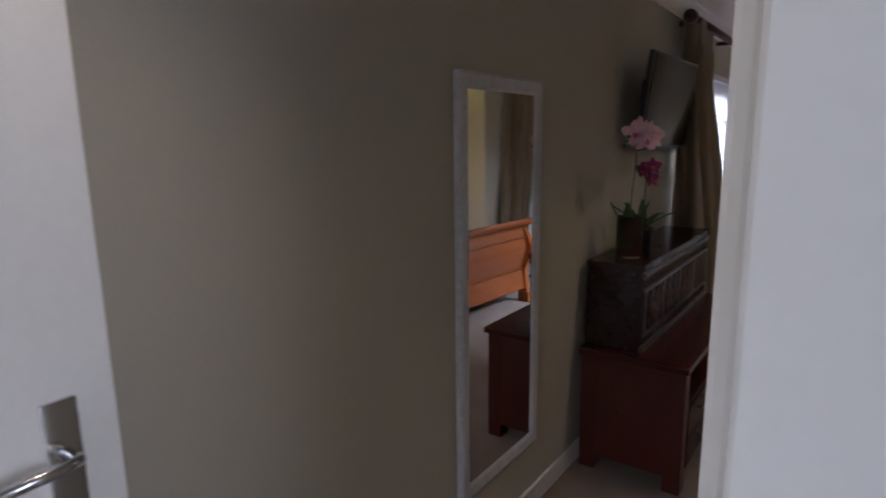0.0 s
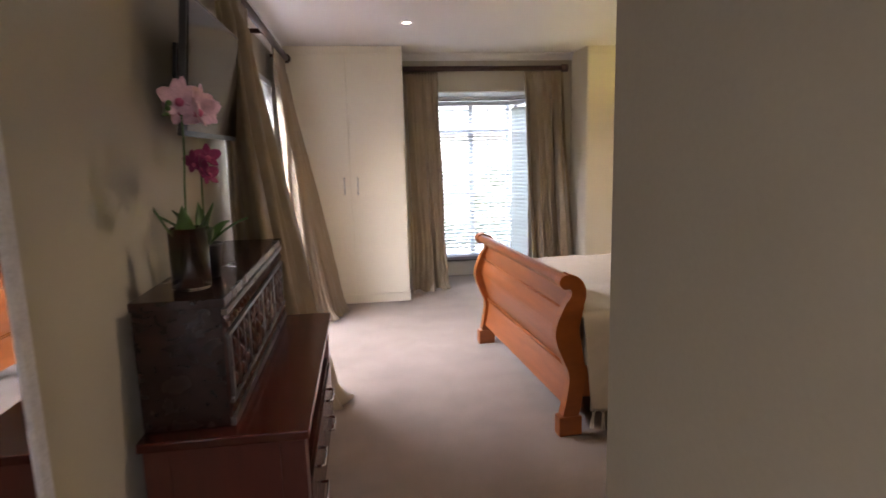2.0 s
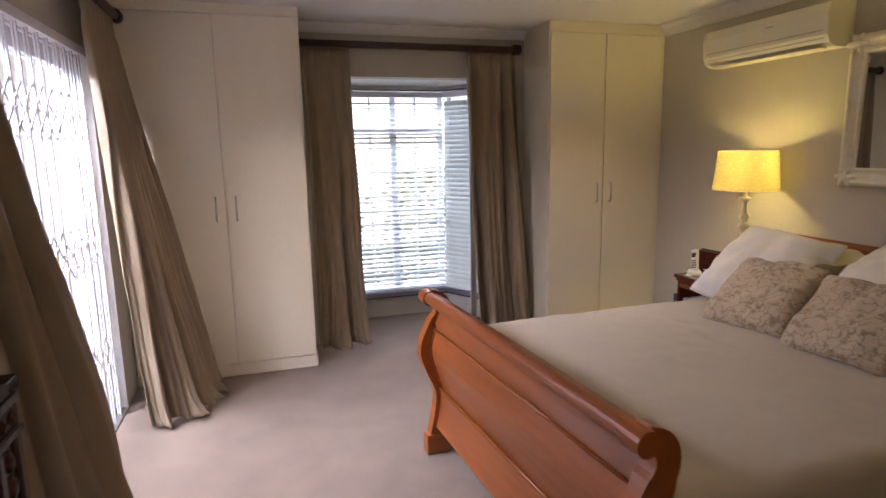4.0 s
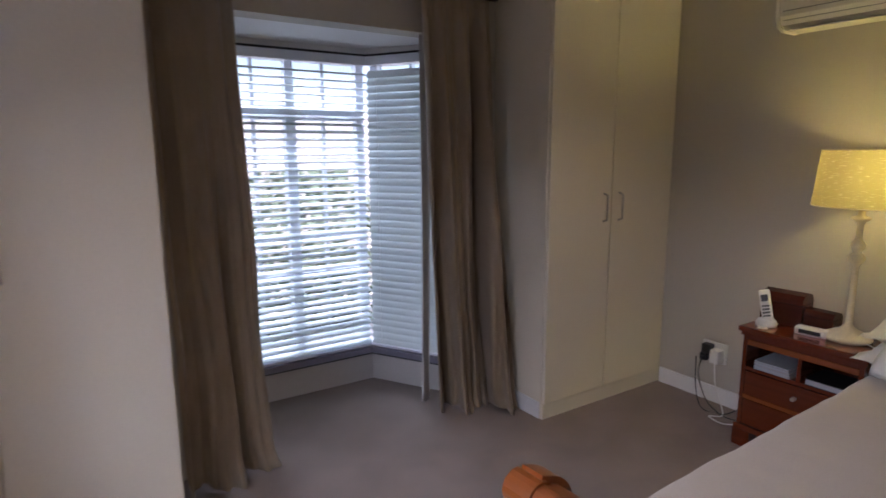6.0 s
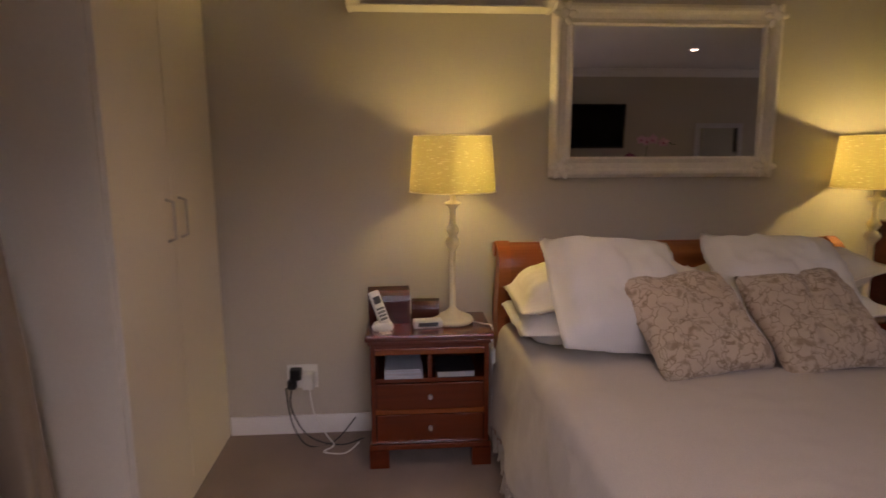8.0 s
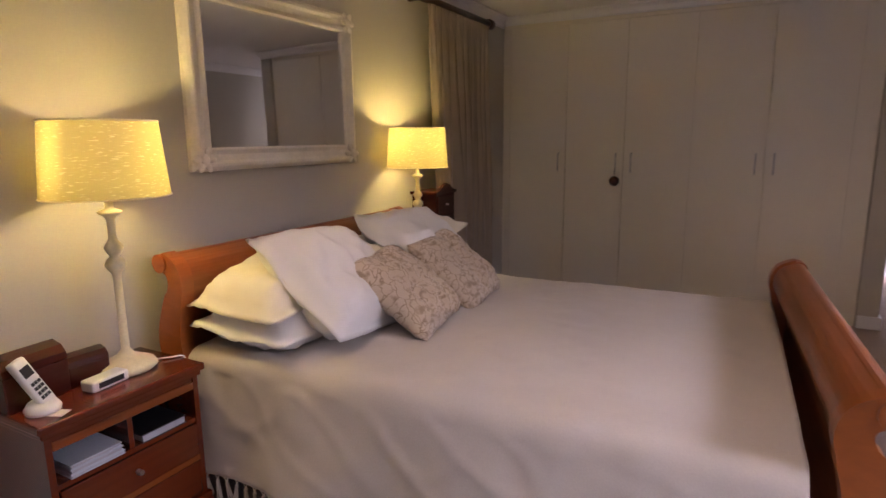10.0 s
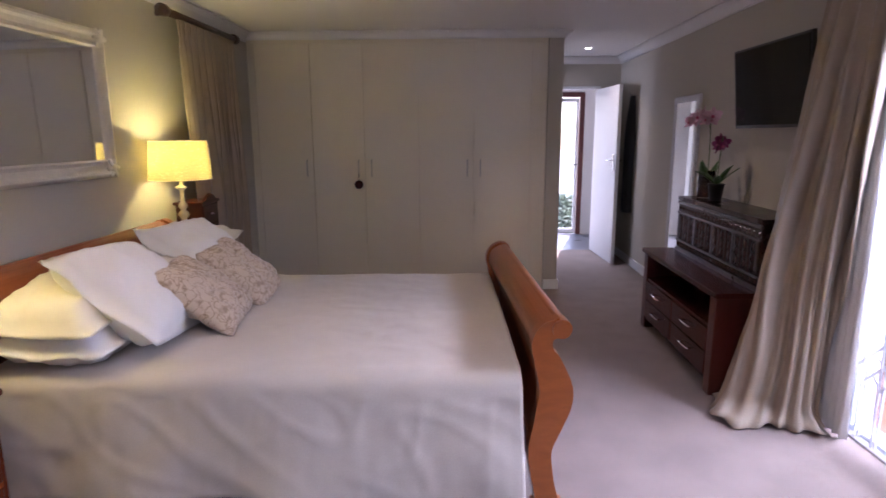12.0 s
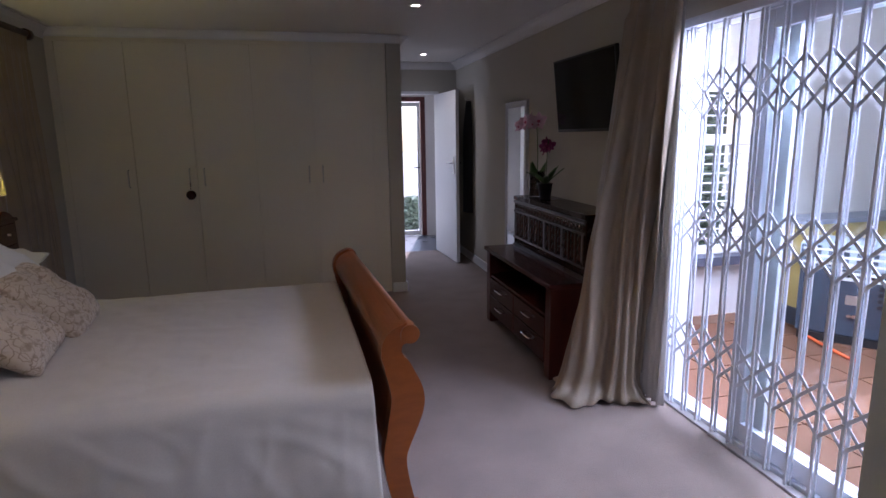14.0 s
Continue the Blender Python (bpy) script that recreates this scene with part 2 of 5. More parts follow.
M_FLORAL = make_floral("embroidered_floral", (0.53, 0.42, 0.30), (0.25, 0.17, 0.10), 16)
M_PETAL = mat("pink_petal", (0.66, 0.42, 0.52), 0.6, vary=0.25, scale=30)
M_MAGENTA = mat("magenta_petal", (0.22, 0.015, 0.095), 0.55, vary=0.35, scale=40)

# ---- mesh helpers ----


def mesh_of(name, bm, material, smooth=False):
    me = bpy.data.meshes.new(name)
    bmesh.ops.recalc_face_normals(bm, faces=bm.faces)
    bm.to_mesh(me)
    bm.free()
    if material:
        me.materials.append(material)
    if smooth:
        for p in me.polygons:
            p.use_smooth = True
    return me


def part(name, bm, material, parent=None, label="", smooth=False):
    ob = new(name, mesh_of(name, bm, material, smooth))
    ob.parent = parent
    if label:
        tagged(ob, label)
    return ob


def thing(name, label, category, loc=(0, 0, 0), rz=0.0, group=""):
    ob = new(name)
    ob.matrix_world = pose(*loc, 0, 0, rz)
    ob.empty_display_size = 0.1
    return tagged(ob, label, category, group)


def structure(name, bm, material, label, category, smooth=False):
    ob = part(name, bm, material, None, "", smooth)
    return tagged(ob, label, category, "", "structure")


def add_box(bm, x0, x1, y0, y1, z0, z1, bev=0.0):
    c = bmesh.ops.create_cube(bm, size=1.0, matrix=Matrix.Translation(((x0 + x1) / 2, (y0 + y1) / 2, (z0 + z1) / 2)) @ Matrix.Diagonal((abs(x1 - x0), abs(y1 - y0), abs(z1 - z0), 1)))
    if bev:
        edges = list({e for v in c["verts"] for e in v.link_edges})
        bmesh.ops.bevel(bm, geom=edges, offset=bev, segments=2, affect="EDGES", profile=0.6)
    return bm


def boxes(*dims, bev=0.0):
    bm = bmesh.new()
    for d in dims:
        add_box(bm, *d, bev=bev)
    return bm


def prism(profile, axis, a, b):
    """A closed outline (pairs) drawn out along an axis from a to b: x uses (y, z), y uses (x, z), z uses (x, y)."""
    bm = bmesh.new()
    def put(p, s):
        return {"x": (s, p[0], p[1]), "y": (p[0], s, p[1]), "z": (p[0], p[1], s)}[axis]
    v0 = [bm.verts.new(put(p, a)) for p in profile]
    v1 = [bm.verts.new(put(p, b)) for p in profile]
    bm.faces.new(v0)
    bm.faces.new(v1[::-1])
    for i in range(len(profile)):
        j = (i + 1) % len(profile)
        bm.faces.new((v0[i], v1[i], v1[j], v0[j]))
    return bm


def lathe(profile, steps=24, centre=(0, 0), caps=True):
    """Turns (radius, z) pairs about the vertical."""
    bm = bmesh.new()
    rings = []
    for r, z in profile:
        rings.append([bm.verts.new((centre[0] + r * math.cos(2 * math.pi * k / steps), centre[1] + r * math.sin(2 * math.pi * k / steps), z)) for k in range(steps)])
    for a, b in zip(rings, rings[1:]):
        for k in range(steps):
            bm.faces.new((a[k], a[(k + 1) % steps], b[(k + 1) % steps], b[k]))
    if caps and profile[0][0] > 1e-4:
        bm.faces.new(rings[0][::-1])
    if caps and profile[-1][0] > 1e-4:
        bm.faces.new(rings[-1])
    return bm


def tube(points, r, steps=8, bm=None, taper=1.0):
    """A round bar along points."""
    bm = bm or bmesh.new()
    pts = [Vector(p) for p in points]
    rings = []
    for i, p in enumerate(pts):
        d = (pts[min(i + 1, len(pts) - 1)] - pts[max(i - 1, 0)]).normalized()
        u = d.cross(Vector((0.31, 0.17, 0.93)))
        u = u.normalized() if u.length > 1e-3 else Vector((1, 0, 0))
        w = d.cross(u)
        rr = r * (1 + (taper - 1) * i / max(1, len(pts) - 1))
        rings.append([bm.verts.new(p + rr * (math.cos(2 * math.pi * k / steps) * u + math.sin(2 * math.pi * k / steps) * w)) for k in range(steps)])
    for a, b in zip(rings, rings[1:]):
        for k in range(steps):
            bm.faces.new((a[k], a[(k + 1) % steps], b[(k + 1) % steps], b[k]))
    bm.faces.new(rings[0][::-1])
    bm.faces.new(rings[-1])
    return bm


def grid(nu, nv, f):
    """A sheet whose points are f(u, v), u and v from 0 to 1."""
    bm = bmesh.new()
    vs = [[bm.verts.new(f(i / nu, j / nv)) for j in range(nv + 1)] for i in range(nu + 1)]
    for i in range(nu):
        for j in range(nv):
            bm.faces.new((vs[i][j], vs[i + 1][j], vs[i + 1][j + 1], vs[i][j + 1]))
    return bm


def sheet(name, bm, material, thick, parent=None, label="", smooth=True):
    ob = part(name, bm, material, parent, label, smooth)
    sol = ob.modifiers.new("thickness", "SOLIDIFY")
    sol.thickness, sol.offset = thick, 0.0
    return ob


# ---- the large structure ----
W, E, CEIL = -1.02, 2.96, 2.43   # west wall face, east wall face, ceiling
FRONT, RUN = 6.78, 1.80          # fronts of the two wardrobes by the bay, and of the long wardrobe
END = -0.12                      # corridor's end wall face
CORR = 0.008                     # corridor's east wall face

structure("floor", boxes((W - 0.06, E + 0.1, END - 0.06, 8.0, -0.12, 0.0)), M_CARPET, "taupe wall-to-wall cut-pile carpet, lightly trodden", "carpet")
structure("ceiling", boxes((W - 0.15, E + 0.14, -0.52, 7.37, CEIL, CEIL + 0.12)), M_CEIL, "smooth white painted plaster ceiling", "ceiling")
structure("wall_west", boxes((W - 0.16, W, -0.52, 4.54, -0.12, CEIL), (W - 0.16, W, 4.54, 6.47, 2.08, CEIL), (W - 0.16, W, 6.47, 7.37, -0.12, CEIL)),
          M_WALL, "greige painted plaster wall with sliding door opening", "wall")
structure("wall_east", boxes((E, E + 0.14, 1.08, 7.37, -0.12, CEIL)), M_WALL, "greige painted plaster wall behind the bed", "wall")
structure("wall_north", boxes((W, 0.23, 7.24, 7.37, 0, CEIL), (1.75, E, 7.24, 7.37, 0, CEIL), (0.23, 1.75, 7.24, 7.37, 2.055, CEIL)),
          M_WALL, "greige wall with wide opening to the bay window", "wall")
structure("wall_alcove", boxes((0.08, 0.137, FRONT + 0.02, 7.24, 0, CEIL), (1.953, 2.01, FRONT + 0.02, 7.24, 0, CEIL)), M_CUP, "cream painted side panels flanking the bay curtains", "wall panel")
structure("wall_corridor", boxes((CORR, 0.10, 0.76, 1.20, 0, CEIL), (CORR, 0.142, 1.20, RUN + 0.02, 0, CEIL), (CORR, 0.10, -0.10, 0.76, 2.08, CEIL), (CORR, 0.10, END, -0.10, 0, CEIL)),
          M_WALL, "greige corridor wall with white doorway", "wall")
structure("wall_south", boxes((0.10, E, 1.08, 1.20, 0, CEIL)), M_WALL, "plain wall behind the long wardrobe", "wall")
structure("wall_end", boxes((W, -0.785, END - 0.12, END, 0, CEIL), (-0.785, 0.10, END - 0.12, END, 2.08, CEIL), (-0.02, 0.10, END - 0.12, END, 0, 2.08)), M_WALL, "greige end wall over the corridor doorway", "wall")
# a plain small room, never in view, behind the side doorway closes the place
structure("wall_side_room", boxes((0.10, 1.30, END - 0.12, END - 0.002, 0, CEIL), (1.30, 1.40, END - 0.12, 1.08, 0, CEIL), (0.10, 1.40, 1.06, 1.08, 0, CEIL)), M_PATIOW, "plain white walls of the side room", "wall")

# bay
BAY = [(0.25, 7.37), (0.53, 7.845), (1.45, 7.845), (1.73, 7.37)]


def bay_run(bm, offset, z0, z1, thick):
    """Three straight lengths round the bay, each a slab standing outside the line."""
    for (ax, ay), (bx, by) in zip(BAY, BAY[1:]):
        d = Vector((bx - ax, by - ay, 0)).normalized()
        nrm = Vector((-d.y, d.x, 0))
        a, b = Vector((ax, ay, 0)) + nrm * offset, Vector((bx, by, 0)) + nrm * offset
        pts = [a, b, b + nrm * thick, a + nrm * thick]
        lo, hi = [bm.verts.new((p.x, p.y, z0)) for p in pts], [bm.verts.new((p.x, p.y, z1)) for p in pts]
        bm.faces.new(lo[::-1])
        bm.faces.new(hi)
        for k in range(4):
            bm.faces.new((lo[k], lo[(k + 1) % 4], hi[(k + 1) % 4], hi[k]))
    return bm


structure("wall_bay", bay_run(bmesh.new(), 0.0, -0.12, 0.19, 0.12), M_PATIOW, "low white plaster wall under the bay window", "wall")
structure("ceiling_bay", prism([(0.09, 7.37), (0.43, 8.05), (1.55, 8.05), (1.89, 7.37)], "z", 2.055, 2.165), M_CEIL, "white boarded bay ceiling", "ceiling")
structure("window_sill", bay_run(bmesh.new(), -0.045, 0.19, 0.225, 0.14), mat("slate_sill", (0.24, 0.23, 0.29), 0.35, vary=0.2, scale=8), "dark slate sill round the bay", "sill")
# black strip stands for the shade in the gap below the sill
structure("trim_sill_shadow_gap", bay_run(bmesh.new(), -0.020, 0.172, 0.189, 0.018), M_BLACK, "thin black strip painted as the shadow line under the bay sill", "trim")
structure("trim_bay", bay_run(bmesh.new(), -0.004, 2.022, 2.053, 0.02), M_TRIM, "white batten round the bay ceiling", "trim")
structure("trim_bay_line", bay_run(bmesh.new(), -0.012, 2.010, 2.022, 0.012), M_BLACK, "thin dark curtain track round the bay", "track")


def cornice(name, x0, y0, x1, y1, nx, ny, size=0.085):
    """Cove moulding along a wall; (nx, ny) points into the room."""
    prof = [(0, 0), (size, 0), (size, -0.012), (size * 0.78, -0.018), (size * 0.5, -size * 0.42), (size * 0.2, -size * 0.8), (0.012, -size * 0.86), (0.012, -size), (0, -size)]
    bm = bmesh.new()
    ends = []
    for (px, py) in ((x0, y0), (x1, y1)):
        ends.append([bm.verts.new((px + nx * a, py + ny * a, CEIL + b - 0.001)) for a, b in prof])
    bm.faces.new(ends[0])
    bm.faces.new(ends[1][::-1])
    for i in range(len(prof)):
        j = (i + 1) % len(prof)
        bm.faces.new((ends[0][i], ends[1][i], ends[1][j], ends[0][j]))
    return structure(name, bm, M_CEIL, "white plaster cove cornice", "cornice")


cornice("cornice", W, END, W, FRONT, 1, 0)
cornice("cornice", E, RUN, E, FRONT, -1, 0)
cornice("cornice", CORR + 0.005, RUN + 0.022, E, RUN + 0.022, 0, 1, 0.07)
cornice("cornice", CORR, END, CORR, RUN, -1, 0)
cornice("cornice", W, END, CORR, END, 0, 1)
cornice("cornice", 0.14, 7.24, 1.95, 7.24, 0, -1, 0.07)


def skirting(name, x0, x1, y0, y1):
    structure(name, boxes((x0, x1, y0, y1, 0, 0.095), bev=0.004), M_TRIM, "white painted skirting board", "skirting")


skirting("baseboard", W, W + 0.016, END + 0.002, 4.44)
skirting("baseboard", E - 0.016, E, RUN, FRONT)
skirting("baseboard", CORR - 0.016, CORR, 0.86, RUN + 0.02)
skirting("baseboard", CORR - 0.016, 0.14, RUN + 0.021, RUN + 0.037)
skirting("baseboard", 0.137, 0.15, FRONT + 0.03, 7.24)
skirting("baseboard", 1.94, 1.953, FRONT + 0.03, 7.24)

# side doorway frame
frame_ob = thing("door_1", "white painted wooden door frame of the side doorway", "door frame")
frame_ob["kind"] = "structure"
part("jamb", boxes((CORR - 0.004, 0.105, 0.715, 0.76, 0, 2.08), bev=0.004), M_TRIM, frame_ob)
part("jamb", boxes((CORR - 0.004, 0.105, -0.10, -0.055, 0, 2.08), bev=0.004), M_TRIM, frame_ob)
part("head", boxes((CORR - 0.004, 0.105, -0.055, 0.715, 2.035, 2.08), bev=0.004), M_TRIM, frame_ob)
part("architrave", boxes((CORR - 0.022, CORR - 0.005, 0.735, 0.80, 0, 2.13), bev=0.005), M_TRIM, frame_ob)
part("architrave", boxes((CORR - 0.022, CORR - 0.005, -0.115, -0.075, 0, 2.13), bev=0.005), M_TRIM, frame_ob)

# corridor end doorway, with its leaf standing open against the west wall
frame_ob = thing("door_2", "white panel door standing wide open at the corridor's end", "door")
frame_ob["kind"] = "structure"
part("jamb", boxes((-0.785, -0.75, END - 0.125, END + 0.005, 0, 2.08), bev=0.004), M_TRIM, frame_ob)
part("jamb", boxes((-0.055, -0.02, END - 0.125, END + 0.005, 0, 2.08), bev=0.004), M_TRIM, frame_ob)
part("head", boxes((-0.75, -0.055, END - 0.125, END + 0.005, 2.045, 2.08), bev=0.004), M_TRIM, frame_ob)
leaf = part("leaf", boxes((-0.02, 0.02, 0.0, 0.812, 0.008, 2.04), bev=0.003), M_TRIM, frame_ob)
leaf.matrix_local = pose(-0.765, -0.095, 0, 0, 0, 3.6)


def lever(side):
    bm = boxes((0.02 * side, 0.028 * side, 0.712, 0.757, 1.075, 1.275), bev=0.003)
    tube([(0.028 * side, 0.734, 1.20), (0.062 * side, 0.734, 1.20), (0.066 * side, 0.717, 1.20), (0.066 * side, 0.612, 1.198)], 0.009, 8, bm)
    return bm


part("handle", lever(1), M_CHROME, leaf, "chrome lever handle on long plate", True)
part("handle", lever(-1), M_CHROME, leaf, "chrome lever handle on long plate", True)

# hall beyond
structure("floor_hall", boxes((-2.0, 0.4, -1.50, END - 0.06, -0.12, -0.006)), M_TILE, "dark grey slate tiles in the hall", "tiles")
structure("wall_hall", boxes((-2.1, -0.86, -1.53, -1.41, -0.1, 2.5), (0.17, 0.5, -1.53, -1.41, -0.1, 2.5), (-0.86, 0.17, -1.53, -1.41, 2.1, 2.5), (-2.1, -2.0, -1.41, END - 0.12, -0.1, 2.5), (0.4, 0.5, -1.41, END - 0.12, -0.1, 2.5)),
          M_PATIOW, "white hall walls round the garden door", "wall")
structure("ceiling_hall", boxes((-2.1, 0.5, -1.53, END - 0.12, 2.5, 2.6)), M_CEIL, "white hall ceiling", "ceiling")
gd = thing("door_3", "maroon framed glazed garden door letting in daylight", "door", (0.19, 0, 0))
gd["kind"] = "structure"
part("stile", boxes((-1.05, -0.98, -1.50, -1.42, 0, 2.1), bev=0.005), M_MAROON, gd)
part("stile", boxes((-0.09, -0.02, -1.50, -1.42, 0, 2.1), bev=0.005), M_MAROON, gd)
part("rail", boxes((-0.98, -0.09, -1.50, -1.42, 2.03, 2.1), bev=0.005), M_MAROON, gd)
part("leaf_frame", boxes((-0.97, -0.93, -1.48, -1.44, 0.02, 2.02), (-0.14, -0.10, -1.48, -1.44, 0.02, 2.02), (-0.93, -0.14, -1.48, -1.44, 1.96, 2.02), (-0.93, -0.14, -1.48, -1.44, 0.02, 0.08), bev=0.003), M_TRIM, gd, "white inner frame")
pane = part("pane", boxes((-0.93, -0.14, -1.464, -1.458, 0.08, 1.96)), M_GLASS, gd)
pane.visible_shadow = False
part("lever", tube([(-0.945, -1.44, 1.05), (-0.945, -1.40, 1.05), (-0.86, -1.395, 1.05)], 0.009), M_BLACK, gd)

# ---- bay windows and blinds ----


def bay_frame_matrix(k):
    (ax, ay), (bx, by) = BAY[k], BAY[k + 1]
    return Matrix.Translation((ax, ay, 0)) @ Matrix.Rotation(math.atan2(by - ay, bx - ax), 4, "Z"), math.hypot(bx - ax, by - ay)


def bay_window(k, name):
    """A white window of one bay face: local x along the face, y outwards."""
    m, w = bay_frame_matrix(k)
    ob = thing(name, "white painted timber bay window with small panes", "window")
    ob.matrix_world = m
    ob["kind"] = "structure"
    z0, z1, f = 0.225, 2.01, 0.05
    part("window_frame", boxes((0, f, 0.04, 0.10, z0, z1), (w - f, w, 0.04, 0.10, z0, z1), (f, w - f, 0.04, 0.10, z0, z0 + 0.05), (f, w - f, 0.04, 0.10, z1 - 0.05, z1), bev=0.004), M_ALU, ob)
    part("transom", boxes((f, w - f, 0.035, 0.105, 1.635, 1.715), bev=0.006), M_ALU, ob)
    bays = 2 if w > 0.8 else 1
    if bays == 2:
        part("mullion", boxes((w / 2 - 0.03, w / 2 + 0.03, 0.038, 0.102, z0 + 0.05, 1.635), (w / 2 - 0.025, w / 2 + 0.025, 0.038, 0.102, 1.715, z1 - 0.05), bev=0.004), M_ALU, ob)
    step = (w - 2 * f) / bays
    for b in range(bays):
        cx = f + step * (b + 0.5)
        part("glazing_bar", boxes((cx - 0.009, cx + 0.009, 0.055, 0.085, z0 + 0.05, 1.635)), M_ALU, ob)
        part("glazing_bar", boxes((cx - 0.009, cx + 0.009, 0.055, 0.085, 1.715, z1 - 0.05)), M_ALU, ob)
    for r in range(1, 6):
        z = z0 + 0.05 + (1.635 - z0 - 0.05) * r / 6
        part("glazing_bar", boxes((f, w - f, 0.057, 0.083, z - 0.009, z + 0.009)), M_ALU, ob)
    pane = part("pane", boxes((f, w - f, 0.068, 0.072, z0 + 0.05, z1 - 0.05)), M_GLASS, ob)
    pane.visible_shadow = False
    return ob


for k, nm in enumerate(("window_1", "window_2", "window_3")):
    bay_window(k, nm)


def blind(k, tilt):
    m, w = bay_frame_matrix(k)
    ob = thing("venetian_blind", "white venetian blind, slats " + ("open" if tilt < 40 else "nearly closed") + ", let down over the bay window", "blind", group="bay blinds")
    ob.matrix_world = m
    x0, x1 = 0.012, w - 0.012
    part("headrail", boxes((x0, x1, -0.04, 0.012, 1.955, 2.005), bev=0.003), M_ALU, ob)
    part("bottom_rail", boxes((x0, x1, -0.038, 0.012, 0.235, 0.25), bev=0.003), M_ALU, ob)
    bm = bmesh.new()
    n = 6
    prof = [((i / n - 0.5) * 0.05, 0.0035 * (1 - (2 * i / n - 1) ** 2)) for i in range(n + 1)]
    outline = prof + [(a, b - 0.0022) for a, b in prof[::-1]]
    bm = prism(outline, "x", x0 + 0.004, x1 - 0.004)
    me = mesh_of("slat", bm, M_SLAT)
    count = 40
    for i in range(count):
        s = new("slat", me)
        s.parent = ob
        s.matrix_local = pose(0, -0.013, 0.268 + i * (1.68 / count), tilt + (((i * 37) % 7) - 3) * 0.5)
    for cx in (0.14 * w + 0.02, 0.86 * w - 0.02):
        part("ladder_cord", tube([(cx, -0.04, 0.25), (cx, -0.04, 1.96)], 0.0012, 4), M_WHITEP, ob)
        part("ladder_cord", tube([(cx, 0.014, 0.25), (cx, 0.014, 1.96)], 0.0012, 4), M_WHITEP, ob)
    return ob


blind(0, 62)
blind(1, 20)
blind(2, 62)

# ---- sliding door and trellis gate ----
Y0, Y1, TOP = 4.54, 6.47, 2.08
sd = thing("door_4", "white aluminium sliding glass door, half slid open", "sliding door")
sd["kind"] = "structure"
part("outer_frame", boxes((W - 0.15, W - 0.045, Y0, Y0 + 0.05, 0, TOP), (W - 0.15, W - 0.045, Y1 - 0.05, Y1, 0, TOP), (W - 0.15, W - 0.045, Y0 + 0.05, Y1 - 0.05, TOP - 0.05, TOP), (W - 0.15, W - 0.045, Y0 + 0.05, Y1 - 0.05, -0.02, 0.03), bev=0.004), M_ALU, sd)
for nm, xa, ya, yb in (("fixed_leaf", W - 0.14, 5.17, 6.42), ("sliding_leaf", W - 0.10, 5.07, 6.42)):
    part(nm, boxes((xa, xa + 0.035, ya, ya + 0.09, 0.03, 2.03), (xa, xa + 0.035, yb - 0.08, yb, 0.03, 2.03), (xa, xa + 0.035, ya + 0.09, yb - 0.08, 1.95, 2.03), (xa, xa + 0.035, ya + 0.09, yb - 0.08, 0.03, 0.12), bev=0.003), M_ALU, sd)
    if nm == "fixed_leaf":
        continue
    pane = part("pane", boxes((xa + 0.014, xa + 0.02, ya + 0.09, yb - 0.08, 0.12, 1.95)), M_GLASS, sd)
    pane.visible_shadow = False
structure("trim_reveal", boxes((W - 0.045, W + 0.004, Y0 - 0.002, Y0 + 0.012, 0, TOP), (W - 0.045, W + 0.004, Y1 - 0.012, Y1 + 0.002, 0, TOP)), M_TRIM, "white reveal beside the sliding door", "trim")

gate = thing("trellis_gate", "white retractable trellis security gate, drawn across the sliding door", "security gate")
GX = W - 0.018
part("floor_track", boxes((GX - 0.02, GX + 0.022, Y0 + 0.012, Y1 - 0.012, 0.0, 0.012), bev=0.002), M_STEEL, gate, "steel floor track")
part("top_track", boxes((GX - 0.022, GX + 0.022, Y0 + 0.012, Y1 - 0.012, 2.035, 2.08), bev=0.002), M_ALU, gate)
part("end_post", boxes((GX - 0.018, GX + 0.018, Y0 + 0.014, Y0 + 0.05, 0.012, 2.035), bev=0.002), M_ALU, gate)
part("lock_box", boxes((GX + 0.018, GX + 0.032, Y0 + 0.016, Y0 + 0.046, 0.98, 1.16), bev=0.003), M_ALU, gate)
bar_me = mesh_of("bar", boxes((-0.004, 0.004, -0.0065, 0.0065, 0.014, 2.035), bev=0.001), M_ALU)
STEP = 0.12
H = 0.115
ang = math.degrees(math.atan2(H, STEP))
ln = math.hypot(H, STEP)
link_me = mesh_of("link", boxes((-0.002, 0.002, -ln / 2 - 0.008, ln / 2 + 0.008, -0.0075, 0.0075), bev=0.001), M_ALU)
riv_me = mesh_of("rivet", prism([(0.005 * math.cos(a * math.pi / 4), 0.005 * math.sin(a * math.pi / 4)) for a in range(8)], "x", -0.014, 0.016), M_STEEL)
for i in range(-1, 15):
    y = Y0 + 0.128 + STEP * i
    for dx, dy in ((0.006, 0.0), (-0.009, 0.010)) if i >= 0 else ():
        b = new("bar", bar_me)
        b.parent = gate
        b.matrix_local = pose(GX + dx, y + dy, 0)
    for zb in (0.30, 0.94, 1.585):
        for r in range(2):
            if i < 14:
                for sgn, dx in ((1, 0.001), (-1, -0.004)):
                    b = new("link", link_me)
                    b.parent = gate
                    b.matrix_local = pose(GX + dx, y + STEP / 2, zb + H * (r + 0.5), sgn * ang)
        b = new("rivet", riv_me)
        b.parent = gate
        b.matrix_local = pose(GX, y, zb + H)

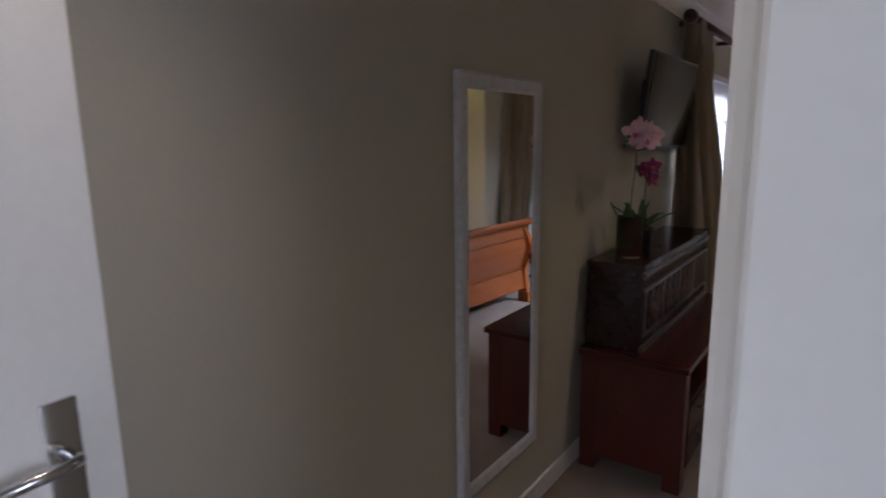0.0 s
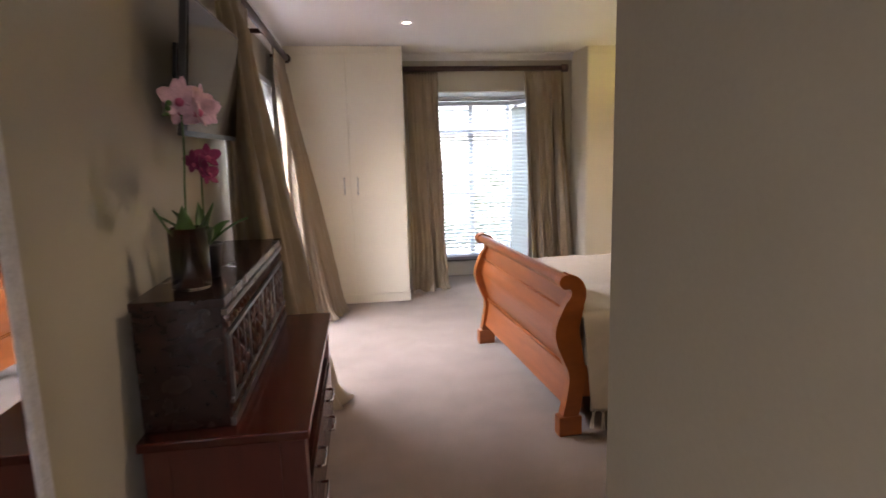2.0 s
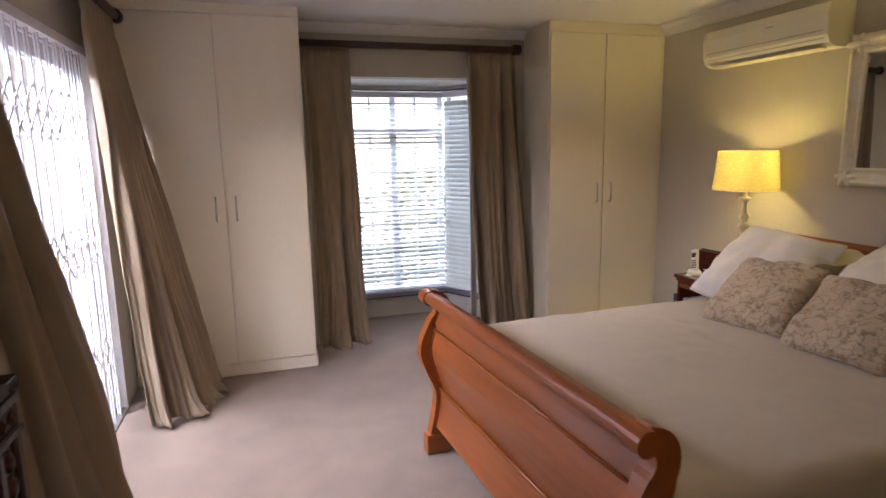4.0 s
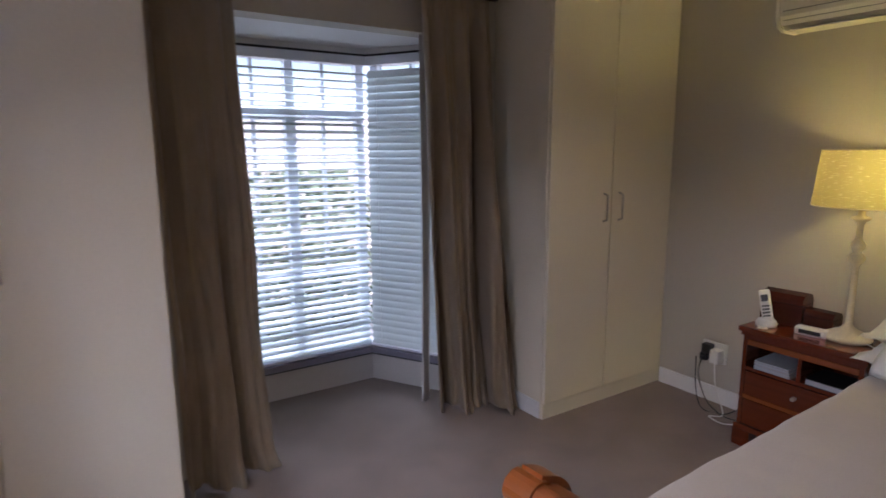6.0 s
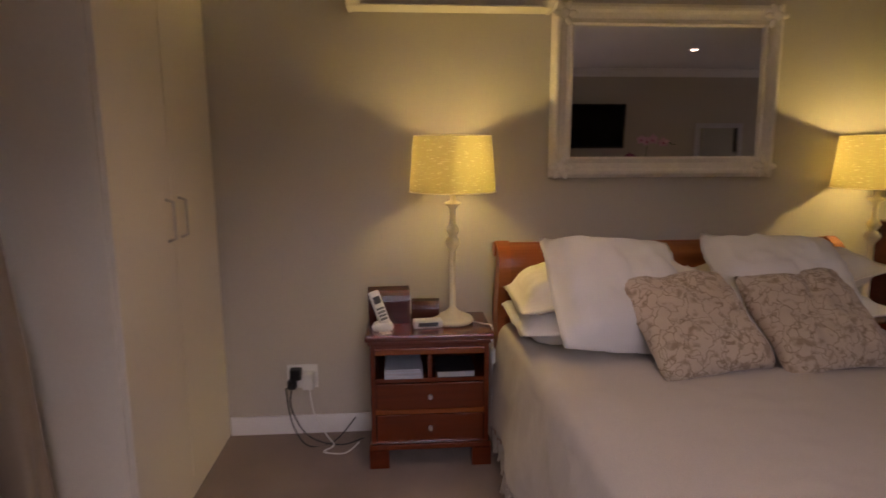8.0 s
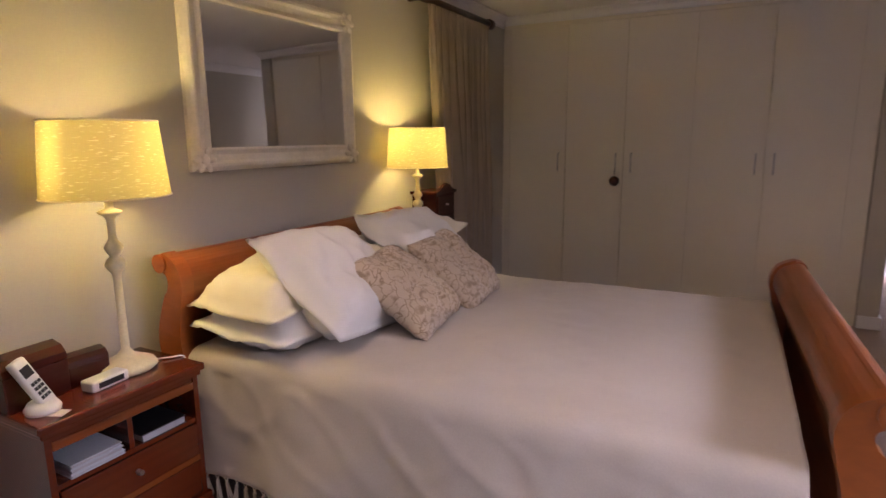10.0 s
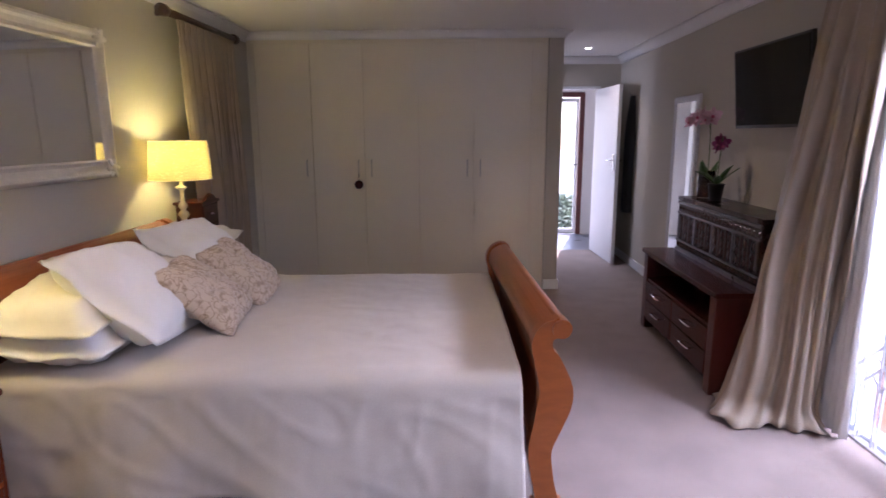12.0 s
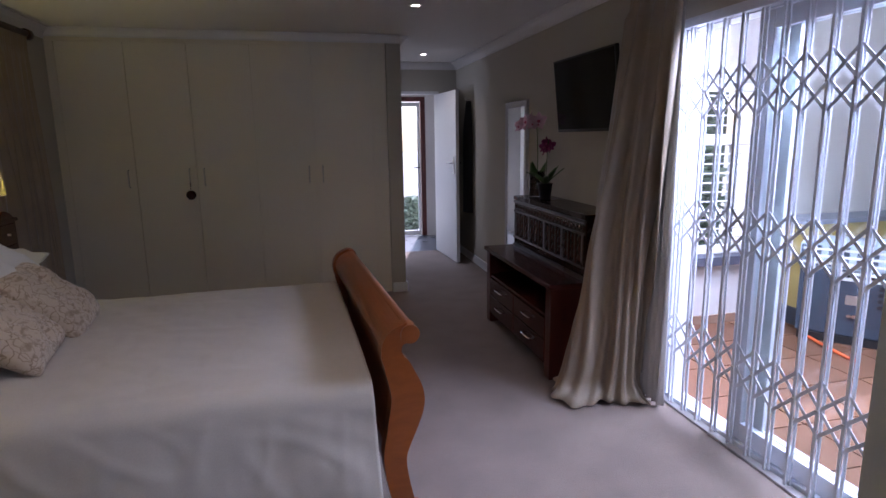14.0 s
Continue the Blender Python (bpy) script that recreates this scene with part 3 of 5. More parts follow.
# ---- patio beyond the sliding door ----
structure("floor_patio", boxes((-5.2, W - 0.14, 3.3, 8.6, -0.16, -0.04)), mat("patio_grout", (0.5, 0.42, 0.34), 0.8, scale=4), "terracotta tiled patio floor", "patio floor")
tile_me = mesh_of("tile", boxes((-0.195, 0.195, -0.195, 0.195, -0.03, 0.006), bev=0.003), M_TERRA)
pf = bpy.data.objects["floor_patio"]
for i in range(10):
    for j in range(12):
        t = new("tile", tile_me)
        t.parent = pf
        t.matrix_local = pose(-1.42 - 0.4 * i, 3.62 + 0.4 * j, -0.034)
structure("wall_patio", boxes((-5.2, -2.74, 3.28, 3.40, -0.1, 3.0), (-2.02, W - 0.16, 3.28, 3.40, -0.1, 3.0), (-2.74, -2.02, 3.28, 3.40, -0.1, 0.56), (-2.74, -2.02, 3.28, 3.40, 1.88, 3.0),
                              (-5.3, -5.2, 3.28, 8.6, -0.1, 3.0), (-5.2, W - 0.16, 8.5, 8.6, -0.1, 3.0)), M_PATIOW, "white plastered patio walls", "wall")
structure("ceiling_patio", boxes((-5.2, W - 0.16, 3.3, 8.6, 2.8, 2.9)), M_CEIL, "white patio ceiling", "ceiling")
pw = thing("window_4", "white framed patio window with burglar bars", "window")
pw["kind"] = "structure"
part("window_frame", boxes((-2.74, -2.68, 3.34, 3.41, 0.56, 1.88), (-2.08, -2.02, 3.34, 3.41, 0.56, 1.88), (-2.68, -2.08, 3.34, 3.41, 1.82, 1.88), (-2.68, -2.08, 3.34, 3.41, 0.56, 0.62), (-2.68, -2.08, 3.34, 3.41, 1.42, 1.50), bev=0.003), M_TRIM, pw)
part("mullion", boxes((-2.40, -2.36, 3.35, 3.40, 0.62, 1.42)), M_TRIM, pw)
part("window_sill", boxes((-2.80, -1.96, 3.37, 3.52, 0.48, 0.55), bev=0.004), mat("dark_sill", (0.07, 0.075, 0.10), 0.5), pw, "dark painted sill")
for i in range(16):
    z = 0.68 + i * 0.074
    part("burglar_bar", boxes((-2.68, -2.08, 3.385, 3.393, z - 0.005, z + 0.005)), M_TRIM, pw)
pane = part("pane", boxes((-2.68, -2.08, 3.365, 3.37, 0.62, 1.82)), M_GLASS, pw)
pane.visible_shadow = False
# backdrop board; the garden's shade is mixed into its dark green
structure("backdrop_room", boxes((-3.2, -1.6, 2.2, 2.25, 0, 2.6)), mat("shaded_garden", (0.10, 0.12, 0.09), 0.9, vary=0.5, scale=5), "flat board coloured as a shaded garden behind the patio window", "backdrop")
structure("baseboard_patio", boxes((-5.2, -1.2, 3.40, 3.42, -0.04, 0.04)), mat("tile_skirting", (0.28, 0.17, 0.11), 0.6), "brown tile skirting", "skirting")

M_BBQ = mat("slate_enamel", (0.05, 0.065, 0.09), 0.35, vary=0.2, scale=6)
M_YEL = mat("ochre_wall_paint", (0.55, 0.42, 0.14), 0.7, vary=0.15, scale=6, bump=0.2)
M_CHECK = mat("checked_cloth", (0.42, 0.50, 0.58), 0.85, vary=0.1, scale=8, bump=0.2)
structure("patio_counter", boxes((-5.2, -2.86, 3.42, 3.66, 0.12, 0.80)), M_YEL, "low ochre painted patio counter", "counter")
structure("patio_counter_base", boxes((-5.2, -2.86, 3.42, 3.66, -0.04, 0.12)), M_BBQ, "grey plinth of the patio counter", "plinth")
structure("patio_counter_top", boxes((-5.2, -2.83, 3.40, 3.70, 0.80, 0.84), bev=0.004), mat("grey_coping", (0.28, 0.30, 0.34), 0.6, vary=0.2, scale=6), "grey coping on the patio counter", "worktop")
gh = thing("gas_heater", "dark slate gas cabinet heater with checked cloth on top", "heater", (-3.06, 3.98, -0.028), 40)
part("body", boxes((-0.22, 0.22, -0.36, 0.36, 0.06, 0.56), bev=0.015), M_BBQ, gh)
part("plinth", boxes((-0.20, 0.225, -0.34, 0.34, 0.0, 0.06)), M_BLACK, gh)
part("cloth", boxes((-0.23, 0.232, -0.37, 0.37, 0.55, 0.735), bev=0.02), M_CHECK, gh, "blue and white checked cloth cover", True)
for k in range(9):
    yk = -0.34 + 0.085 * k
    part("check_stripe", boxes((0.2325, 0.2335, yk - 0.02, yk + 0.02, 0.57, 0.72)), M_BBQ, gh)
for k in range(3):
    part("check_stripe", boxes((0.2340, 0.2350, -0.35, 0.35, 0.585 + 0.05 * k, 0.603 + 0.05 * k)), M_WHITEP, gh)
part("label_plate", boxes((0.221, 0.226, -0.12, 0.14, 0.475, 0.54)), M_WHITEP, gh, "white label plate")
part("label_bar", boxes((0.227, 0.228, -0.09, 0.11, 0.50, 0.52)), M_BLACK, gh)
part("badge", boxes((0.221, 0.225, -0.06, 0.03, 0.30, 0.37)), M_STEEL, gh, "pale metal badge")
for k in range(4):
    part("vent_slot", boxes((0.221, 0.224, 0.13, 0.31, 0.29 + 0.045 * k, 0.32 + 0.045 * k)), M_BLACK, gh)
for yk in (-0.03, 0.0):
    part("knob", tube([(0.22, yk, 0.22), (0.245, yk, 0.22)], 0.014, 10), M_CHROME, gh)
hose = thing("gas_hose", "orange rubber gas hose lying on the tiles", "hose", (-2.72, 3.86, -0.025))
part("hose_line", tube([(-0.12, -0.08, 0.012), (0.0, 0.06, 0.012), (0.06, 0.3, 0.012), (0.1, 0.56, 0.012)], 0.012), plain("orange_rubber", (0.7, 0.12, 0.03), 0.5), hose, "", True)
vent = thing("wall_vent", "small dark slotted wall vent", "vent", (-5.2, 5.4, 2.35))
for k in range(6):
    part("slot", boxes((0.0, 0.01, -0.12 + 0.042 * k, -0.09 + 0.042 * k, -0.05, -0.01), (0.0, 0.01, -0.12 + 0.042 * k, -0.09 + 0.042 * k, 0.01, 0.05)), M_BLACK, vent)

# ---- wardrobes ----


def bar_handle(bm_x, z, y, length=0.16, out=-1):
    """A bow handle standing off a door front at y; out: which way it stands."""
    y1 = y + out * 0.028
    return tube([(bm_x, y, z - length / 2), (bm_x, y1, z - length / 2 + 0.01), (bm_x, y1, z), (bm_x, y1, z + length / 2 - 0.01), (bm_x, y, z + length / 2)], 0.006, 8)


def wardrobe(name, label, x0, x1, y, depth, doors, handles, top, out, fill, group=""):
    """A built-in wardrobe: its front at y, doors between the given x joints."""
    ob = thing(name, label, "wardrobe", (0, 0, 0), 0, group)
    back = y - out * depth
    ya, yb = sorted((back, y - out * 0.021))
    part("body", boxes((x0, x1, ya, yb, 0.0, fill)), M_CUP, ob)
    pa, pb = sorted((y - out * 0.02, y - out * 0.008))
    part("plinth", boxes((x0 + 0.002, x1 - 0.002, pa, pb, 0.0, 0.085)), M_CUP, ob)
    part("top_filler", boxes((x0 + 0.002, x1 - 0.002, pa, pb, top + 0.004, fill)), M_CUP, ob)
    if doors[0] - x0 > 0.03:
        part("side_filler", boxes((x0 + 0.002, doors[0] - 0.002, pa, pb, 0.086, top)), M_CUP, ob)
    if x1 - doors[-1] > 0.03:
        part("side_filler", boxes((doors[-1] + 0.002, x1 - 0.002, pa, pb, 0.086, top)), M_CUP, ob)
    for k, (a, b) in enumerate(zip(doors, doors[1:])):
        da, db = sorted((y - out * 0.0185, y))
        d = part("cupboard_door", boxes((a + 0.004, b - 0.004, da, db, 0.09, top), bev=0.002), M_CUP, ob)
        hx = b - 0.062 if handles[k] == "r" else a + 0.062
        part("handle", bar_handle(hx, 1.148 if out < 0 else 1.183, y, 0.155, out), M_STEEL, d, "brushed steel bow handle", True)
    return ob


wardrobe("wardrobe", "tall cream two-door built-in wardrobe beside the sliding door", W + 0.002, 0.14, FRONT, 0.44, [-0.97, -0.385, 0.138], ["r", "l"], 2.36, -1, CEIL - 0.002)
wardrobe("wardrobe", "tall cream two-door built-in wardrobe beside the nightstand", 1.95, E - 0.002, FRONT, 0.44, [1.952, 2.425, 2.925], ["r", "l"], 2.345, -1, CEIL - 0.002)
long_w = wardrobe("wardrobe", "long cream five-door built-in wardrobe across the room's end", 0.145, E - 0.002, RUN, 0.58, [0.288, 0.826, 1.345, 1.866, 2.364, 2.888], ["r", "l", "r", "l", "l"], 2.33, 1, CEIL - 0.002)
tassel = thing("key_tassel", "dark round wooden key tassel hanging from wardrobe handle", "tassel", (1.928, RUN + 0.036, 0))
part("cord", tube([(0, 0, 1.14), (0, 0.002, 1.06)], 0.003, 6), M_BARK, tassel)
part("ball", lathe([(0.0, 0.985), (0.025, 0.992), (0.041, 1.015), (0.044, 1.035), (0.036, 1.055), (0.018, 1.068), (0.0, 1.07)], 16), M_DARKWOOD, tassel, "", True)

# ---- curtains ----


def along(points, u):
    """A place on a bent line, u from 0 to 1."""
    n = len(points) - 1
    k = min(n - 1, int(u * n))
    t = u * n - k
    P = [Vector((*p, 0)) for p in points]
    a, b, cc, d = P[max(k - 1, 0)], P[k], P[k + 1], P[min(k + 2, n)]
    return 0.5 * ((2 * b) + (cc - a) * t + (2 * a - 5 * b + 4 * cc - d) * t * t + (3 * b - a - 3 * cc + d) * t ** 3)


def curtain(name, label, top, bottom, z1, folds, depth, puddle=0.06, seed=1.0, flip=1.0):
    """A pleated curtain between a top line and a bottom line in plan; its hem spreads on the floor."""

    def f(u, v):
        # v: 0 at the top, 1 at the hem
        e = v ** 1.25
        p = along(top, u).lerp(along(bottom, u), e)
        u0, u1 = max(0, u - 0.02), min(1, u + 0.02)
        d = along(top, u1).lerp(along(bottom, u1), e) - along(top, u0).lerp(along(bottom, u0), e)
        d = d.normalized()
        nrm = Vector((-d.y, d.x, 0)) * flip
        wob = noise.noise(Vector((u * 3.1 + seed * 7, v * 1.7, seed)))
        slow = noise.noise(Vector((u * 6.5 + seed * 3, v * 1.1, seed + 20)))
        fine = noise.noise(Vector((u * 11 + seed, v * 6.0, seed * 3)))
        ph = 2 * math.pi * folds * (u + (0.14 * wob + 0.04 * slow) * v)
        amp = depth * (0.28 + 0.72 * min(1, v * 2.0)) * (0.75 + 0.9 * wob + 0.5 * slow * v)
        m = min(1.0, max(0.0, (v - 0.12) / 0.5)) * 0.55
        off = amp * ((1 - m) * math.sin(ph) + 1.35 * m * math.sin(0.56 * ph + seed)) + 0.26 * depth * math.sin(2.3 * ph + seed) * v
        if v < 0.07:
            off = off * 0.5 + 0.010 * math.sin(ph * 3) * (1 - v / 0.07)
        off += fine * 0.022 * v + 0.03 * slow * v
        z = z1 * (1 - v)
        if v > 0.955:
            k = min(1.0, (v - 0.955) / 0.045)
            off += puddle * k * (0.6 + 0.4 * math.sin(ph * 0.5 + seed))
            z = z1 * 0.045 * (1 - k) ** 1.5 + 0.010 + 0.022 * (0.5 + 0.5 * math.sin(ph + 1.3)) * k
        q = p + nrm * off + d * 0.025 * noise.noise(Vector((u * 5, v * 3, seed + 9))) * v
        return (q.x, q.y, z)

    ob = part("drape", grid(int(folds * 14), 54, f), M_CURT, None, "", True)
    ob.name = name
    sol = ob.modifiers.new("thickness", "SOLIDIFY")
    sol.thickness, sol.offset = 0.005, 0.0
    return tagged(ob, label, "curtain")


def pole(name, label, p0, p1, r=0.026, ends=(True, True)):
    ob = thing(name, label, "curtain pole")
    a, b = Vector(p0), Vector(p1)
    part("rod", tube([a, b], r, 16), M_POLE, ob, "", True)
    d = (b - a).normalized()
    for end, s, on in ((a, -1, ends[0]), (b, 1, ends[1])):
        if on:
            part("finial", tube([end, end + d * s * 0.02, end + d * s * 0.035, end + d * s * 0.06], r * 1.5, 14), M_POLE, ob, "", True)
    return ob


pole("curtain_pole", "dark wooden curtain pole above the bay opening", (0.17, 7.12, 2.265), (1.80, 7.12, 2.265))
for x in (0.24, 1.74):
    part("bracket", boxes((x - 0.015, x + 0.015, 7.12, 7.24, 2.25, 2.28)), M_POLE, bpy.data.objects["curtain_pole"])
curtain("curtain", "long taupe silk curtain pooling on carpet beside bay window", ((0.17, 7.15), (0.52, 7.15)), ((0.19, 7.07), (0.40, 7.10), (0.585, 7.16)), 2.24, 4.6, 0.052, 0.05, seed=1.2, flip=-1)
curtain("curtain", "long taupe silk curtain pooling on carpet, pushed back from bay window", ((1.41, 7.13), (1.82, 7.13)), ((1.53, 7.19), (1.72, 7.10), (1.93, 6.97)), 2.24, 4.0, 0.095, 0.07, seed=2.6, flip=-1)
pole("curtain_pole", "dark wooden curtain pole above the sliding door", (-0.90, 4.24, 2.305), (-0.90, 6.66, 2.305))
pw2 = bpy.data.objects["curtain_pole.001"]
for y in (4.42, 5.5, 6.55):
    part("bracket", boxes((W, -0.90, y - 0.012, y + 0.012, 2.29, 2.32)), M_POLE, pw2)
curtain("curtain", "taupe silk curtain bunched behind dresser and spilling onto carpet", ((-0.95, 4.26), (-0.88, 4.38), (-0.90, 4.58), (-0.90, 4.78)), ((-0.95, 4.25), (-0.62, 4.24), (-0.50, 4.42), (-0.74, 4.58), (-0.90, 4.56)), 2.31, 6.5, 0.080, 0.13, seed=3.3, flip=-1)
sheet("lining", grid(16, 30, lambda u, v: (1.475 + 0.085 * u + 0.012 * math.sin(u * 9 + 2 * v), 7.27 + 0.05 * u + 0.01 * math.sin(u * 12), 2.2 - 2.16 * v)), M_LINING, 0.003, bpy.data.objects["curtain.001"], "white curtain lining hanging straight")
lining = sheet("lining", grid(40, 30, lambda u, v: (-0.945 + 0.012 * math.sin(u * 22 + v) * (0.4 + v), 4.58 + 0.15 * u - 0.03 * v * (1 - u), 2.29 - 2.27 * v)), M_LINING, 0.003, bpy.data.objects["curtain.002"], "pale grey curtain lining hanging straight")
curtain("curtain", "taupe silk curtain drawn aside beside the wardrobe", ((-0.92, 6.02), (-0.92, 6.66)), ((-0.82, 6.10), (-0.63, 6.22), (-0.53, 6.45), (-0.54, 6.70)), 2.31, 9, 0.055, 0.06, seed=4.1, flip=-1)
pole("curtain_pole", "dark wooden curtain pole beside the long wardrobe", (2.855, 2.38, 2.288), (2.855, 3.50, 2.288))
pw3 = bpy.data.objects["curtain_pole.002"]
for y in (2.45, 3.42):
    part("bracket", boxes((2.855, E, y - 0.012, y + 0.012, 2.273, 2.303)), M_POLE, pw3)
curtain("curtain", "taupe silk curtain hanging in corner beside the long wardrobe", ((2.84, 2.42), (2.84, 3.36)), ((2.83, 2.30), (2.83, 3.20)), 2.262, 10, 0.04, 0.03, seed=5.7, flip=1)

# ---- bed ----
BY0, BY1 = 3.83, 5.40        # bed's two sides
bed = thing("sleigh_bed", "polished cherry wood sleigh bed, made up with cream spread", "bed", (0, 0, 0))


def ribbon(centre, half):
    """A closed outline of a bent board from its centre line and half thickness at each point."""
    pts = [Vector(p) for p in centre]
    left, right = [], []
    for i, p in enumerate(pts):
        d = (pts[min(i + 1, len(pts) - 1)] - pts[max(i - 1, 0)]).normalized()
        nrm = Vector((-d.y, d.x))
        h = half[i] if isinstance(half, (list, tuple)) else half
        left.append(p + nrm * h)
        right.append(p - nrm * h)
    return [tuple(p) for p in left + right[::-1]]


def smooth_line(pts, n=6):
    out = []
    P = [Vector(p) for p in pts]
    for i in range(len(P) - 1):
        a, b, c, d = P[max(i - 1, 0)], P[i], P[i + 1], P[min(i + 2, len(P) - 1)]
        for k in range(n):
            t = k / n
            out.append(0.5 * ((2 * b) + (c - a) * t + (2 * a - 5 * b + 4 * c - d) * t * t + (3 * b - a - 3 * c + d) * t ** 3))
    out.append(P[-1])
    return out


def sleigh_end(nm, foot_x, s, height, askew=0.0, y_end=BY1):
    """One curved end; s: the way in which it scrolls outwards; askew: turned by these degrees in plan."""
    before = set(bed.children_recursive)
    k = height / 0.85
    line = smooth_line([(foot_x + s * a, 0.10 if q == 0 else b * k) for q, (a, b) in enumerate(((0.0, 0.10), (-0.025, 0.22), (-0.035, 0.33), (-0.005, 0.44), (0.02, 0.55), (-0.005, 0.65), (-0.038, 0.735), (-0.022, 0.79), (0.032, 0.815)))], 5)
    hw = [0.042 + 0.022 * math.exp(-((p.y / k - 0.53) / 0.14) ** 2) - 0.006 * (p.y > 0.7 * k) for p in line]
    for y0, y1 in ((y_end - 0.055, y_end), (BY0, BY0 + 0.055)):
        post = part("post", prism(ribbon(line, hw), "y", y0, y1), M_CHERRY, bed)
        part("foot_block", boxes((foot_x - 0.062, foot_x + 0.062, y0 - 0.006, y1 + 0.006, 0.0, 0.105), bev=0.008), M_CHERRY, post)
        sx, sz = line[-1]
        part("scroll", tube([(sx, y0 - 0.008, sz - 0.008), (sx, y1 + 0.008, sz - 0.008)], 0.036, 18), M_CHERRY, post, "", False)
    inner = [p for p in line if p.y > 0.26]
    part("panel", prism(ribbon(inner, 0.012), "y", BY0 + 0.055, y_end - 0.055), M_CHERRY_H, bed)
    low = [p for p in line if 0.13 <= p.y <= 0.34 * k]
    part("lower_rail", prism(ribbon(low, 0.022), "y", BY0 + 0.055, y_end - 0.055), M_CHERRY_H, bed)
    up = [p for p in line if p.y > 0.665 * k]
    part("upper_rail", prism(ribbon(up, 0.022), "y", BY0 + 0.055, y_end - 0.055), M_CHERRY_H, bed)
    for z in (0.345 * k, 0.655 * k):
        q = min(range(len(line)), key=lambda i: abs(line[i].y - z))
        part("bead", tube([(line[q].x + s * 0.020, BY0 + 0.05, z), (line[q].x + s * 0.020, y_end - 0.05, z)], 0.006, 8), M_CHERRY, bed, "dark bead moulding", True)
    for yy in (BY0 + 0.056, y_end - 0.068):
        mid = [p for p in line if 0.34 * k <= p.y <= 0.66 * k]
        part("panel_bead", prism(ribbon(mid, 0.017), "y", yy, yy + 0.012), M_CHERRY, bed)
    sx, sz = line[-1]
    part("scroll_roll", tube([(sx, BY0 + 0.05, sz - 0.006), (sx, y_end - 0.05, sz - 0.006)], 0.029, 18), M_CHERRY_H, bed, "", False)
    mid = Matrix.Translation((foot_x, (BY0 + y_end) / 2, 0))
    for ob in set(bed.children_recursive) - before:
        ob.data.transform(mid @ Matrix.Rotation(math.radians(askew), 4, "Z") @ mid.inverted())


sleigh_end("footboard", 0.656, -1, 0.85, 4.0)
sleigh_end("headboard", 2.79, 1, 0.995, 0.0, 5.485)
for y in (BY0 + 0.012, BY1 - 0.042):
    part("side_rail", boxes((0.74, 2.76, y, y + 0.03, 0.20, 0.36), bev=0.004), M_CHERRY_H, bed)
part("slat_base", boxes((0.78, 2.70, BY0 + 0.05, BY1 - 0.05, 0.28, 0.31)), M_CHERRY_H, bed)

mattress = tagged(part("mattress", boxes((0.80, 2.70, BY0 + 0.05, BY1 - 0.05, 0.31, 0.605), bev=0.04), M_LINEN, None, "", True), "thick white mattress under the bedspread", "mattress")

BTOP = 0.635
spread = thing("bedspread", "cream woven cotton bedspread with knotted tassel fringe, draped over bed", "bedspread", (0, 0, 0))


def spread_point(u, v):
    """u runs from foot to head, v across from the far hem to the near one."""
    foot = 0.785 - 0.09 * v
    x = foot + (2.735 - foot) * u
    w0, w1 = BY0 - 0.02, BY1 + 0.02 + 0.06 * u
    drop, near_drop, r = 0.47, 0.475, 0.07
    flat = (w1 - w0) - 2 * r
    arc = math.pi / 2 * r
    total = flat + 2 * arc + drop + near_drop - 2 * r
    s = v * total
    side = drop - r
    if s < side:
        y, z, out = w0, BTOP - r - (side - s), -1
        fall = (side - s) / side
    elif s < side + arc:
        a = (s - side) / r
        y, z, out, fall = w0 + r - r * math.cos(a), BTOP - r + r * math.sin(a), -1, 0
    elif s < side + arc + flat:
        y, z, out, fall = w0 + r + (s - side - arc), BTOP, 0, 0
    elif s < side + 2 * arc + flat:
        a = (s - side - arc - flat) / r
        y, z, out, fall = w1 - r + r * math.sin(a), BTOP - r + r * math.cos(a), 1, 0
    else:
        near = near_drop - r
        fall = (s - side - 2 * arc - flat) / near
        y, z, out = w1, BTOP - r - fall * near, 1
    y += out * fall * (0.05 + 0.022 * math.sin(x * 9.0 + out) * fall + 0.02 * noise.noise(Vector((x * 4, out, fall * 2))))
    n1 = noise.noise(Vector((x * 2.2, y * 2.2, z * 2 + 3)))
    n2 = noise.noise(Vector((x * 8, y * 8, z * 7)))
    ridge = 1 - abs(noise.noise(Vector((x * 3.1 + 5, y * 3.6 + z * 3, 1.7)))) * 2
    lift = 0.012 * n1 + 0.005 * n2 + (0.003 if fall == 0 else 0.006) * max(0, ridge) ** 5
    lift += 0.0022 * noise.noise(Vector((x * 21, y * 19 + z * 9, 4.4)))
    if fall > 0:
        sag = noise.noise(Vector((x * 5 + z * 2.2, out * 3, z * 2.5)))
        lift += 0.013 * sag * min(1, fall * 2) + 0.005 * max(0, 1 - abs(noise.noise(Vector((x * 4 - z * 5, out, z * 4)))) * 4)
    if fall == 0:
        c = (y - (BY0 + BY1) / 2) / ((BY1 - BY0) / 2)
        z += lift + 0.018 * (1 - c * c)
    else:
        y += out * lift * 0.9
    if u > 0.965:
        z -= 0.02 * (u - 0.965) / 0.035
    return (x, y, z)


sheet("cloth", grid(170, 150, spread_point), M_SPREAD, 0.006, spread)


